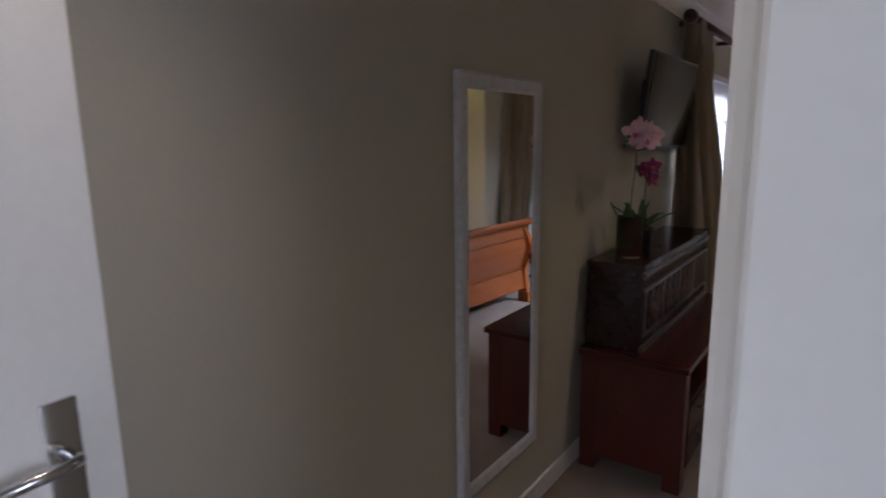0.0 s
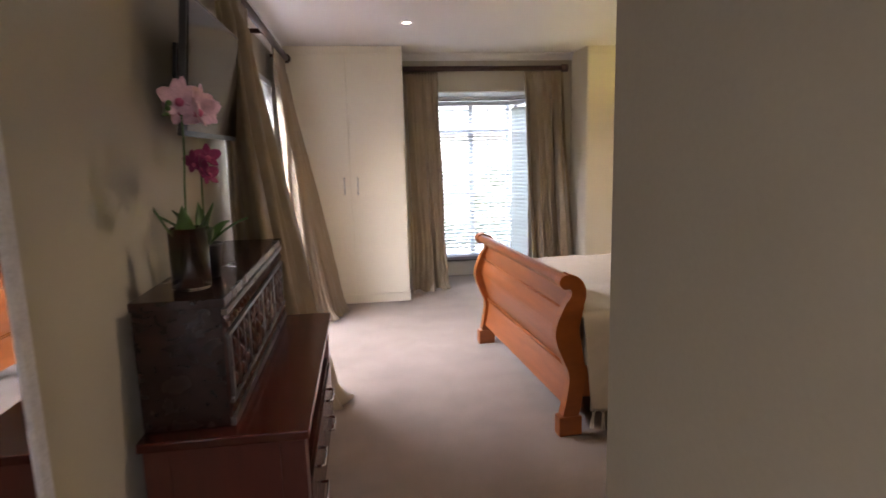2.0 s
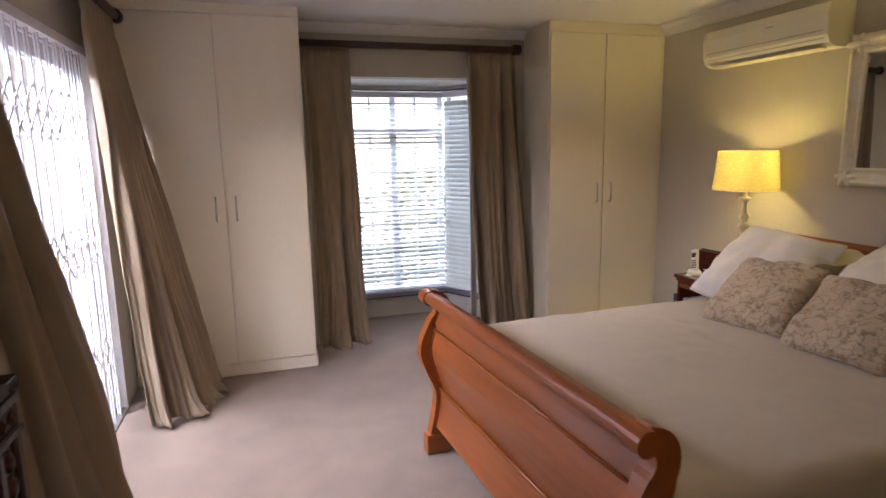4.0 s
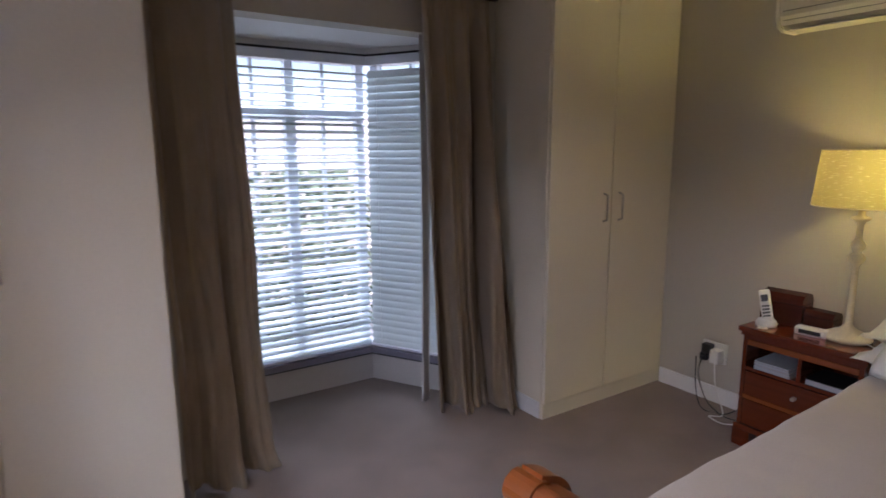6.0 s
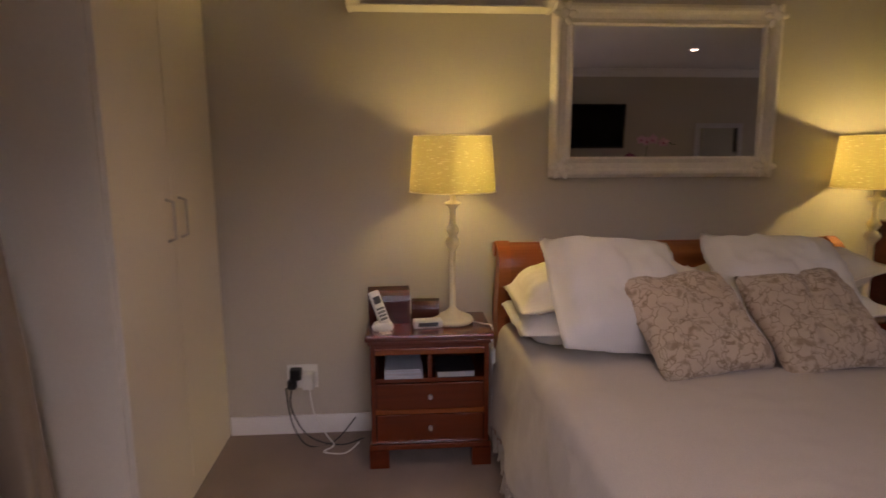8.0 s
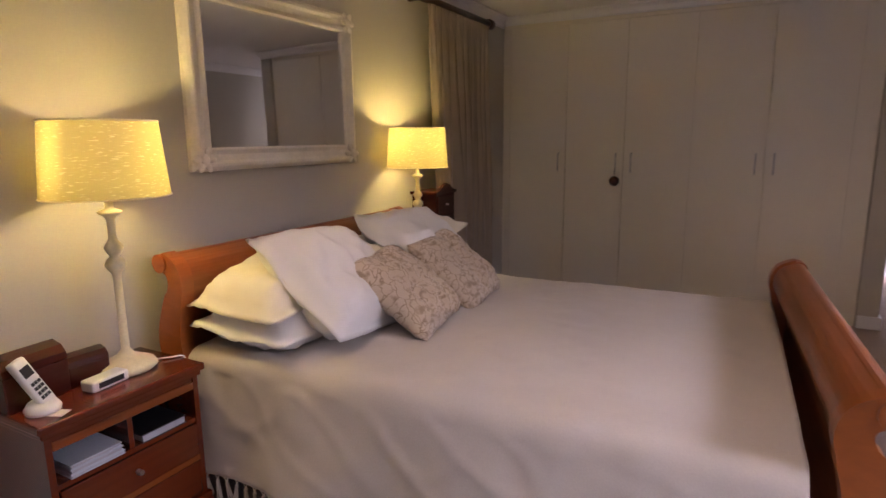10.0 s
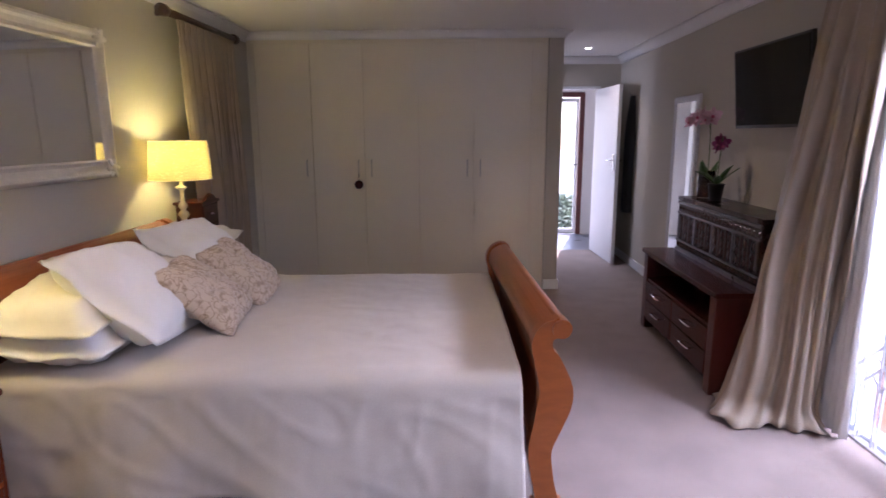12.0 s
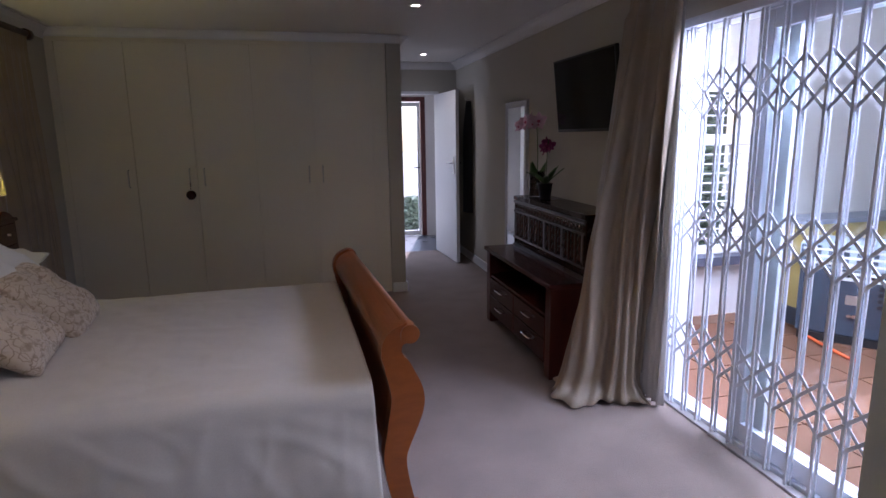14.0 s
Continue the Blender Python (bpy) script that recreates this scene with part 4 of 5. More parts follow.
def tassel_bm():
    bm = bmesh.new()
    for k in range(5):
        a = k * 1.256
        tube([(0.003 * math.cos(a), 0.003 * math.sin(a), -0.016), (0.006 * math.cos(a), 0.006 * math.sin(a), -0.045), (0.009 * math.cos(a + 0.3), 0.009 * math.sin(a + 0.3), -0.085)], 0.0030, 4, bm)
    bmesh.ops.create_icosphere(bm, subdivisions=1, radius=0.0085, matrix=Matrix.Translation((0, 0, -0.012)))
    tube([(0, 0, -0.006), (-0.016, 0, 0.022)], 0.0024, 4, bm)
    tube([(0, 0, -0.006), (0.016, 0, 0.022)], 0.0024, 4, bm)
    return bm


tas_me = mesh_of("tassel", tassel_bm(), M_SPREAD)
for v in (0.0, 1.0):
    for i in range(44):
        px, py, pz = spread_point(0.008 + i * 0.984 / 43, v)
        t = new("tassel", tas_me)
        t.parent = spread
        t.matrix_local = pose(px, py, pz - 0.012, random.uniform(-8, 8), random.uniform(-8, 8), random.uniform(-15, 15))

# ---- pillows and cushions ----


def pillow_bm(w, h, t, flange=0.0, seed=0.0, rnd=0.05):
    """A stuffed pillow lying in its x (width), y (height) plane."""
    n = 26

    def side(sgn):
        def f(u, v):
            a, b = 2 * u - 1, 2 * v - 1
            ea, eb = 1 - abs(a) ** 3.2, 1 - abs(b) ** 3.2
            if flange:
                fa = max(0.0, min(1.0, (1 - abs(a)) * w / 2 / flange - 0.75))
                fb = max(0.0, min(1.0, (1 - abs(b)) * h / 2 / flange - 0.75))
                ea, eb = ea * min(1, fa), eb * min(1, fb)
            puff = max(0, ea * eb) ** 0.55
            pull = 1 - 0.055 * (1 - abs(a) ** 2) * abs(b) ** 4
            pull2 = 1 - 0.055 * (1 - abs(b) ** 2) * abs(a) ** 4
            x, y = a * w / 2 * pull2 * (1 - rnd * abs(b) ** 7), b * h / 2 * pull * (1 - rnd * abs(a) ** 7)
            z = sgn * (t / 2 * puff + 0.003)
            z += 0.024 * noise.noise(Vector((a * 2.2 + seed, b * 2.2, sgn + seed))) * puff + 0.012 * noise.noise(Vector((a * 6 + seed, b * 6, sgn + seed))) * puff + 0.012 * max(0, 1 - 3 * abs(noise.noise(Vector((a * 2.6 + b + seed, b * 2.2 - a, seed + 8))))) * puff + 0.035 * noise.noise(Vector((a * 1.5 + seed, b * 1.5, seed + 4))) * (1 - puff)
            return (x, y, z)
        return f
    bm = grid(n, n, side(1))
    b2 = grid(n, n, side(-1))
    me = bpy.data.meshes.new("half")
    b2.to_mesh(me)
    b2.free()
    bm.from_mesh(me)
    bpy.data.meshes.remove(me)
    edge = [v for v in bm.verts if len(v.link_edges) < 4]
    bmesh.ops.remove_doubles(bm, verts=edge, dist=0.0075)
    return bm


def pillow(name, label, cat, w, h, t, m, material, flange=0.0, seed=0.0, group=""):
    ob = part(name, pillow_bm(w, h, t, flange, seed), material, None, "", True)
    ob.matrix_world = m
    return tagged(ob, label, cat, group)


def leaning(x, y, z, lean, turn=0.0, spin=0.0):
    """Pose of a pillow that leans back towards the headboard: its face looks to the bed's foot."""
    return pose(x, y, z, 0, 0, turn) @ pose(0, 0, 0, 0, 0, -90) @ pose(0, 0, 0, lean, 0, 0) @ pose(0, 0, 0, 0, 0, spin)


Z = BTOP + 0.02
for k, (yc, sd_) in enumerate(((5.12, 1.0), (4.33, 5.0))):
    pillow("pillow", "white cotton sleeping pillow lying flat on the bed", "pillow", 0.74, 0.50, 0.17, pose(2.47, yc, Z + 0.075, 0, 4, 90), M_LINEN, 0.05, sd_, "sleeping pillows")
    pillow("pillow", "cream cotton sleeping pillow stacked on another pillow", "pillow", 0.74, 0.50, 0.18, pose(2.50, yc, Z + 0.20, 0, 12, 88), M_CREAMLIN, 0.05, sd_ + 2, "sleeping pillows")
for yc, sd_, tn in ((5.08, 3.3, 7), (4.41, 7.7, -3)):
    pillow("pillow", "large white square pillow propped against the stacked pillows", "pillow", 0.58, 0.56, 0.21, leaning(2.315, yc, Z + 0.20, 40, tn, -6), M_LINEN, 0.035, sd_, "square pillows")
for yc, sd_, tn in ((4.88, 2.1, 4), (4.43, 6.2, 1)):
    pillow("cushion", "square beige cushion embroidered with brown floral scrolls", "cushion", 0.45, 0.44, 0.13, leaning(2.11, yc, Z + 0.135, 39, tn, 5), M_FLORAL, 0.0, sd_, "floral cushions")

# ---- nightstands and what stands on them ----


def nightstand(y0, y1, label):
    """Front towards -x."""
    xf, xb, h = 2.595, 2.935, 0.615
    ob = thing("nightstand", label, "nightstand", ((xf + xb) / 2, (y0 + y1) / 2, 0), 0, "nightstands")
    X0, X1, Y0_, Y1_ = xf - (xf + xb) / 2, xb - (xf + xb) / 2, -(y1 - y0) / 2, (y1 - y0) / 2
    part("top", boxes((X0 - 0.022, X1, Y0_ - 0.02, Y1_ + 0.02, h - 0.026, h), bev=0.007), M_REDWOOD, ob)
    part("moulding", boxes((X0 - 0.01, X1, Y0_ - 0.009, Y1_ + 0.009, h - 0.045, h - 0.026), bev=0.004), M_REDWOOD, ob)
    part("side", boxes((X0, X1, Y0_, Y0_ + 0.02, 0.10, h - 0.045)), M_REDWOOD, ob)
    part("side", boxes((X0, X1, Y1_ - 0.02, Y1_, 0.10, h - 0.045)), M_REDWOOD, ob)
    part("back", boxes((X1 - 0.012, X1, Y0_ + 0.02, Y1_ - 0.02, 0.10, h - 0.045)), M_REDWOOD, ob)
    part("shelf", boxes((X0 + 0.004, X1 - 0.012, Y0_ + 0.02, Y1_ - 0.02, 0.395, 0.413), bev=0.002), M_REDWOOD, ob)
    part("apron", boxes((X0 - 0.002, X0 + 0.018, Y0_ + 0.02, Y1_ - 0.02, 0.522, 0.551), bev=0.004), M_ORANGE, ob, "lighter orange mahogany strip")
    part("frieze", boxes((X0 + 0.004, X0 + 0.02, Y0_ + 0.02, Y1_ - 0.02, 0.551, h - 0.045)), M_REDWOOD, ob)
    part("divider", boxes((X0 + 0.01, X1 - 0.012, -0.009, 0.009, 0.413, 0.52)), M_REDWOOD, ob)
    part("bottom", boxes((X0 + 0.01, X1 - 0.012, Y0_ + 0.02, Y1_ - 0.02, 0.10, 0.118)), M_REDWOOD, ob)
    for z0, z1 in ((0.272, 0.392), (0.125, 0.248)):
        d = part("drawer", boxes((X0 - 0.006, X0 + 0.014, Y0_ + 0.024, Y1_ - 0.024, z0, z1), bev=0.004), M_REDWOOD, ob)
        part("knob", tube([(X0 - 0.005, 0, (z0 + z1) / 2), (X0 - 0.018, 0, (z0 + z1) / 2), (X0 - 0.026, 0, (z0 + z1) / 2)], 0.009, 10), M_STEEL, d, "small round steel knob")
    part("rail", boxes((X0 - 0.003, X0 + 0.014, Y0_ + 0.02, Y1_ - 0.02, 0.250, 0.270)), M_ORANGE, ob, "lighter orange mahogany strip")
    part("plinth", boxes((X0 - 0.014, X1, Y0_ - 0.012, Y1_ + 0.012, 0.085, 0.112), bev=0.006), M_REDWOOD, ob)
    for yy in (Y0_ - 0.012, Y1_ - 0.075):
        for xx in (X0 - 0.014, X1 - 0.08):
            part("foot", prism([(xx, yy), (xx + 0.08, yy), (xx + 0.08, yy + 0.087), (xx, yy + 0.087)], "z", 0.0, 0.085), M_REDWOOD, ob)
    return ob


nightstand(5.545, 6.065, "red mahogany nightstand with open shelf and two drawers")
nightstand(3.21, 3.77, "red mahogany nightstand with open shelf, far side of bed")


def table_lamp(x, y, z, label):
    ob = thing("table_lamp", label, "lamp", (x, y, z), 0, "bedside lamps")
    part("base", lathe([(0.0, 0.012), (0.085, 0.0), (0.098, 0.012), (0.09, 0.026), (0.06, 0.04), (0.03, 0.055), (0.014, 0.075), (0.013, 0.33), (0.016, 0.345), (0.028, 0.36), (0.034, 0.375), (0.026, 0.392), (0.014, 0.402),
                        (0.024, 0.418), (0.03, 0.432), (0.022, 0.448), (0.013, 0.46), (0.012, 0.52), (0.016, 0.535), (0.036, 0.548), (0.038, 0.555), (0.014, 0.565), (0.013, 0.615), (0.018, 0.62), (0.018, 0.66), (0.0, 0.662)], 28), M_LAMPBASE, ob, "ivory turned wooden stem and base", True)
    r0, r1, z0, z1, n = 0.193, 0.172, 0.605, 0.848, 48
    bm = bmesh.new()
    lo = [bm.verts.new((r0 * math.cos(2 * math.pi * k / n), r0 * math.sin(2 * math.pi * k / n), z0)) for k in range(n)]
    hi = [bm.verts.new((r1 * math.cos(2 * math.pi * k / n), r1 * math.sin(2 * math.pi * k / n), z1)) for k in range(n)]
    for k in range(n):
        bm.faces.new((lo[k], lo[(k + 1) % n], hi[(k + 1) % n], hi[k]))
    sh = part("shade", bm, M_SHADE, ob, "pale linen drum shade, lit from inside", True)
    for r, zz in ((r0, z0), (r1, z1)):
        pts = [(r * math.cos(2 * math.pi * k / n), r * math.sin(2 * math.pi * k / n), zz) for k in range(n + 1)]
        part("rim", tube(pts, 0.003, 6), M_LAMPBASE, sh)
    part("spider", tube([(-r1, 0, z1 - 0.02), (0, 0, z1 - 0.03), (r1, 0, z1 - 0.02)], 0.002, 5), M_STEEL, sh)
    bm = bmesh.new()
    bmesh.ops.create_uvsphere(bm, u_segments=16, v_segments=10, radius=0.028, matrix=Matrix.Translation((0, 0, 0.765)) @ Matrix.Diagonal((1, 1, 1.3, 1)))
    bulb = part("bulb", bm, plain("glowing_bulb", (1.0, 0.82, 0.40), 0.4, emit=14), ob, "glowing bulb", True)
    bulb.visible_shadow = False
    lm = lamp("bulb_light", "POINT", 4.0, (0.95, 0.85, 0.24), pose(x, y, z + 0.768), 0.03)
    return ob


table_lamp(2.765, 5.69, 0.615, "ivory turned table lamp with lit drum shade on nightstand")
table_lamp(2.765, 3.675, 0.615, "ivory turned table lamp with lit drum shade, far nightstand")


def phone():
    ob = thing("cordless_phone", "white cordless telephone standing in its cradle on nightstand", "telephone", (2.685, 6.01, 0.615), 14)
    part("cradle", lathe([(0.0, 0.0), (0.046, 0.0), (0.049, 0.012), (0.038, 0.03), (0.0, 0.036)], 20), M_WHITEP, ob, "", True)
    h = part("handset", boxes((-0.014, 0.014, -0.024, 0.024, 0.0, 0.165), bev=0.009), M_WHITEP, ob, "", True)
    h.matrix_local = pose(-0.012, -0.012, 0.016, -16, 20)
    part("display", boxes((-0.0155, -0.0142, -0.016, 0.016, 0.105, 0.138)), M_BLACK, h)
    for r in range(4):
        for c in range(3):
            part("key", boxes((-0.0158, -0.0142, -0.0165 + c * 0.0115, -0.0075 + c * 0.0115, 0.028 + r * 0.016, 0.038 + r * 0.016)), M_BLACK, h)


phone()


def trinket_box(x, y, w, d, h, label, rz):
    ob = thing("trinket_box", label, "box", (x, y, 0.615), rz)
    part("body", boxes((-d / 2, d / 2, -w / 2, w / 2, 0, h * 0.66), bev=0.004), M_DARKWOOD, ob)
    prof = [(-d / 2, h * 0.67)] + [(-d / 2 * math.cos(a), h * 0.67 + h * 0.33 * math.sin(a)) for a in (0.4, 0.9, 1.57, 2.24, 2.74)] + [(d / 2, h * 0.67)]
    part("lid", prism(prof, "y", -w / 2, w / 2), M_DARKWOOD, ob)


trinket_box(2.815, 5.985, 0.19, 0.13, 0.165, "dark wooden trinket box with domed lid", 4)
trinket_box(2.81, 5.815, 0.13, 0.09, 0.105, "small dark wooden trinket box with domed lid", -3)
slip = thing("paper_slip", "small white paper slip lying on nightstand top", "paper", (2.635, 6.00, 0.615), 24)
part("sheet", boxes((-0.03, 0.03, -0.022, 0.022, 0.0, 0.0015)), M_LINEN, slip)
cord = thing("lamp_cord", "white lamp cord with inline switch hanging over nightstand edge", "cable", (2.70, 5.52, 0.0))
part("flex", tube([tuple(p) for p in smooth_line([(0.05, 0.09, 0.622), (0.01, 0.04, 0.622), (-0.01, 0.0, 0.615), (-0.01, -0.006, 0.56), (-0.01, -0.006, 0.42), (0.0, -0.004, 0.20), (0.04, 0.0, 0.008), (0.16, 0.0, 0.008)], 5)], 0.003, 6), M_WHITEP, cord, "", True)
part("inline_switch", boxes((-0.024, 0.004, -0.018, 0.002, 0.44, 0.51), bev=0.006), M_WHITEP, cord, "white inline switch", True)
ck = thing("clock_radio", "slim white alarm clock in front of the small box", "clock", (2.70, 5.81, 0.615), 6)
part("case", boxes((-0.03, 0.03, -0.065, 0.065, 0, 0.036), bev=0.008), M_WHITEP, ck, "", True)
part("display", boxes((-0.0312, -0.029, -0.045, 0.045, 0.01, 0.028)), M_BLACK, ck)
M_PAGES = mat("grey_page_edges", (0.42, 0.43, 0.46), 0.8, vary=0.1, scale=40)
for nm, lab, y0, y1, mt, hh in (("book", "pale blue and white books lying on nightstand shelf", 5.83, 6.01, mat("pale_cover", (0.45, 0.50, 0.56), 0.6), (0.012, 0.016, 0.014)), ("book", "black bound book lying on nightstand shelf", 5.60, 5.78, M_BLACK, (0.03,))):
    bk = thing(nm, lab, "book", (2.68, (y0 + y1) / 2, 0.413))
    z = 0.0
    for k, t in enumerate(hh):
        part("cover", boxes((-0.085, 0.10, -0.085 + 0.004 * k, 0.085, z, z + 0.003), (-0.085, 0.10, -0.085 + 0.004 * k, 0.085, z + t - 0.003, z + t)), mt, bk)
        part("page_block", boxes((-0.082, 0.097, -0.08 + 0.004 * k, 0.08, z + 0.003, z + t - 0.003)), M_PAGES, bk)
        z += t + 0.0005
jb = thing("jewellery_chest", "tall dark wooden jewellery cabinet with arched crest on nightstand", "cabinet", (2.78, 3.44, 0.615))
part("body", boxes((-0.09, 0.09, -0.13, 0.13, 0, 0.42), bev=0.004), M_DARKWOOD, jb)
part("cornice", boxes((-0.10, 0.10, -0.145, 0.145, 0.42, 0.44), bev=0.004), M_DARKWOOD, jb)
part("crest", prism([(-0.14, 0.44), (-0.09, 0.448), (-0.05, 0.475), (0, 0.492), (0.05, 0.475), (0.09, 0.448), (0.14, 0.44)], "x", -0.10, -0.08), M_DARKWOOD, jb)
for k in range(3):
    dr = part("drawer", boxes((-0.096, -0.088, -0.115, 0.115, 0.03 + 0.13 * k, 0.15 + 0.13 * k), bev=0.003), M_DARKWOOD, jb)
    part("knob", tube([(-0.096, 0, 0.09 + 0.13 * k), (-0.112, 0, 0.09 + 0.13 * k)], 0.007, 8), M_STEEL, dr)

# socket, plugs and cables beside the nightstand
sk = thing("wall_socket", "white double wall socket with black and white plugs", "socket", (E, 6.42, 0.30))
part("plate", boxes((-0.01, 0, -0.075, 0.075, -0.06, 0.06), bev=0.003), M_WHITEP, sk)
part("plug", boxes((-0.06, -0.01, 0.0, 0.055, -0.005, 0.05), bev=0.008), M_BLACK, sk, "black adaptor plug")
part("plug", boxes((-0.05, -0.01, 0.028, 0.07, -0.055, -0.01), bev=0.008), M_BLACK, sk, "black adaptor plug")
part("plug", boxes((-0.07, -0.01, -0.06, -0.005, -0.05, 0.03), bev=0.008), M_WHITEP, sk, "white adaptor plug")
for k, (mt, pts) in enumerate(((M_BLACK, [(2.90, 6.46, 0.28), (2.88, 6.47, 0.18), (2.87, 6.42, 0.06), (2.84, 6.34, 0.012), (2.80, 6.22, 0.008), (2.86, 6.12, 0.008)]),
                               (M_WHITEP, [(2.89, 6.38, 0.26), (2.88, 6.36, 0.14), (2.86, 6.30, 0.03), (2.80, 6.26, 0.007), (2.74, 6.30, 0.007), (2.72, 6.20, 0.007), (2.82, 6.14, 0.007)]),
                               (M_BLACK, [(2.88, 6.49, 0.27), (2.85, 6.46, 0.10), (2.80, 6.38, 0.008), (2.84, 6.26, 0.008), (2.90, 6.16, 0.10)]))):
    cb = tagged(part("cable", tube([tuple(p) for p in smooth_line(pts, 5)], 0.0035, 6), mt, None, "", True), ("black" if mt is M_BLACK else "white") + " power cable trailing over the carpet", "cable")

# ---- wall mirror, air conditioner ----
mr = thing("wall_mirror", "large mirror in ivory carved frame above headboard", "mirror")
GY0, GY1, GZ0, GZ1 = 4.195, 5.112, 1.368, 1.968
mg = part("glass", boxes((E - 0.022, E - 0.016, GY0 - 0.01, GY1 + 0.01, GZ0 - 0.01, GZ1 + 0.01)), M_MIRROR, mr)
hang = Matrix.Translation((E - 0.022, 0, GZ1))
mg.data.transform(hang @ Matrix.Rotation(math.radians(0.8), 4, "Y") @ hang.inverted())
part("backing", boxes((E - 0.016, E - 0.002, GY0 - 0.05, GY1 + 0.05, GZ0 - 0.05, GZ1 + 0.05)), M_FRAME, mr)
PROF = [(0.0, 0.0), (0.0, 0.030), (0.010, 0.036), (0.020, 0.030), (0.030, 0.026), (0.055, 0.036), (0.068, 0.046), (0.080, 0.046), (0.090, 0.036), (0.100, 0.02), (0.100, 0.0)]


def picture_frame(parent, wall, sx, y0, y1, z0, z1, prof, material):
    """Four mitred moulding lengths round an opening on a wall at x = wall; sx: the way the front faces."""
    cs = [(y0, z0), (y1, z0), (y1, z1), (y0, z1)]
    out = [(-1, -1), (1, -1), (1, 1), (-1, 1)]
    for k in range(4):
        bm = bmesh.new()
        rows = []
        for q in (k, (k + 1) % 4):
            rows.append([bm.verts.new((wall + sx * d, cs[q][0] + out[q][0] * w, cs[q][1] + out[q][1] * w)) for w, d in prof])
        for i in range(len(prof)):
            j = (i + 1) % len(prof)
            bm.faces.new((rows[0][i], rows[1][i], rows[1][j], rows[0][j]))
        bm.faces.new(rows[0])
        bm.faces.new(rows[1][::-1])
        part("moulding", bm, material, parent)


picture_frame(mr, E - 0.002, -1, GY0, GY1, GZ0, GZ1, PROF, M_FRAME)
for yy in (GY0 - 0.05, GY1 + 0.05):
    for zz in (GZ0 - 0.05, GZ1 + 0.05):
        bm = bmesh.new()
        bmesh.ops.create_icosphere(bm, subdivisions=2, radius=0.026, matrix=Matrix.Translation((E - 0.044, yy, zz)) @ Matrix.Diagonal((0.55, 1.0, 1.0, 1)))
        orn = part("corner_ornament", bm, M_FRAME, mr, "carved leaf corner", True)
        for k in range(6):
            a = k * math.pi / 3
            bm = bmesh.new()
            bmesh.ops.create_icosphere(bm, subdivisions=2, radius=0.02, matrix=Matrix.Translation((E - 0.043, yy + 0.036 * math.cos(a), zz + 0.036 * math.sin(a))) @ Matrix.Rotation(a, 4, "X") @ Matrix.Diagonal((0.5, 1.3, 0.75, 1)))
            part("carved_leaf", bm, M_FRAME, orn, "", True)

ac = thing("air_conditioner", "ivory split air conditioner mounted high on the wall", "air conditioner")
AX, A0, A1 = 2.775, 5.24, 6.13
prof = [(E, 2.02), (AX + 0.07, 2.02), (AX + 0.025, 2.04), (AX + 0.005, 2.08), (AX, 2.19), (AX + 0.015, 2.24), (AX + 0.05, 2.255), (E, 2.255)]
cap = [(a - 0.004 if a < 2.9 else a, b + (0.004 if b > 2.1 else -0.004)) for a, b in prof]
part("housing", prism(prof, "y", A0, A1), M_IVORYP, ac)
part("end_cap", prism(cap, "y", A1, A1 + 0.017), M_IVORYP, ac)
part("end_cap", prism(cap, "y", A0 - 0.017, A0), M_IVORYP, ac)
part("louvre", boxes((AX + 0.022, AX + 0.085, A0 + 0.05, A1 - 0.05, 2.013, 2.019)), M_IVORYP, ac)
M_SEAM = mat("grey_seam", (0.35, 0.33, 0.28), 0.6)
part("seam", boxes((AX + 0.0025, AX + 0.006, A0 + 0.015, A1 - 0.015, 2.10, 2.104)), M_SEAM, ac)
part("lower_seam", boxes((AX + 0.012, AX + 0.02, A0 + 0.015, A1 - 0.015, 2.06, 2.063)), M_SEAM, ac)
part("badge", boxes((AX - 0.003, AX + 0.001, 5.58, 5.64, 2.18, 2.188)), M_STEEL, ac)

# ---- west wall: dresser, chest, orchids, television, mirror ----
M_DRESS = mat("dresser_side_wood", (0.075, 0.012, 0.007), 0.3, vary=0.22, scale=3, grain=(18, 24, 2.2), bump=0.04, coat=0.4)
DX0, DX1, DY0, DY1, DH = -0.975, -0.503, 2.90, 4.20, 0.622
dr = thing("dresser", "red mahogany media dresser with open niche and four drawers", "dresser")
part("top", boxes((DX0 - 0.01, DX1 + 0.02, DY0 - 0.03, DY1 + 0.03, DH - 0.03, DH), bev=0.005), M_DARKWOOD, dr)
for yy in (DY0, DY1 - 0.03):
    part("side", boxes((DX0, DX1, yy, yy + 0.03, 0.075, DH - 0.03)), M_DRESS, dr)
part("back", boxes((DX0, DX0 + 0.012, DY0 + 0.03, DY1 - 0.03, 0.075, DH - 0.03)), M_DARKWOOD, dr)
part("shelf", boxes((DX0 + 0.012, DX1 - 0.004, DY0 + 0.03, DY1 - 0.03, 0.385, 0.405)), M_DARKWOOD, dr)
part("bottom", boxes((DX0 + 0.012, DX1 - 0.004, DY0 + 0.03, DY1 - 0.03, 0.075, 0.095)), M_DARKWOOD, dr)
part("face_rail", boxes((DX1 - 0.014, DX1 + 0.001, DY0 + 0.03, DY1 - 0.03, 0.575, DH - 0.03)), M_DARKWOOD, dr)
for yy in (DY0, DY1 - 0.07):
    for xx in (DX0, DX1 - 0.07):
        part("leg", boxes((xx - 0.004, xx + 0.074, yy - 0.004, yy + 0.074, 0.0, DH - 0.031), bev=0.004), M_DRESS, dr)
mid = (DY0 + DY1) / 2
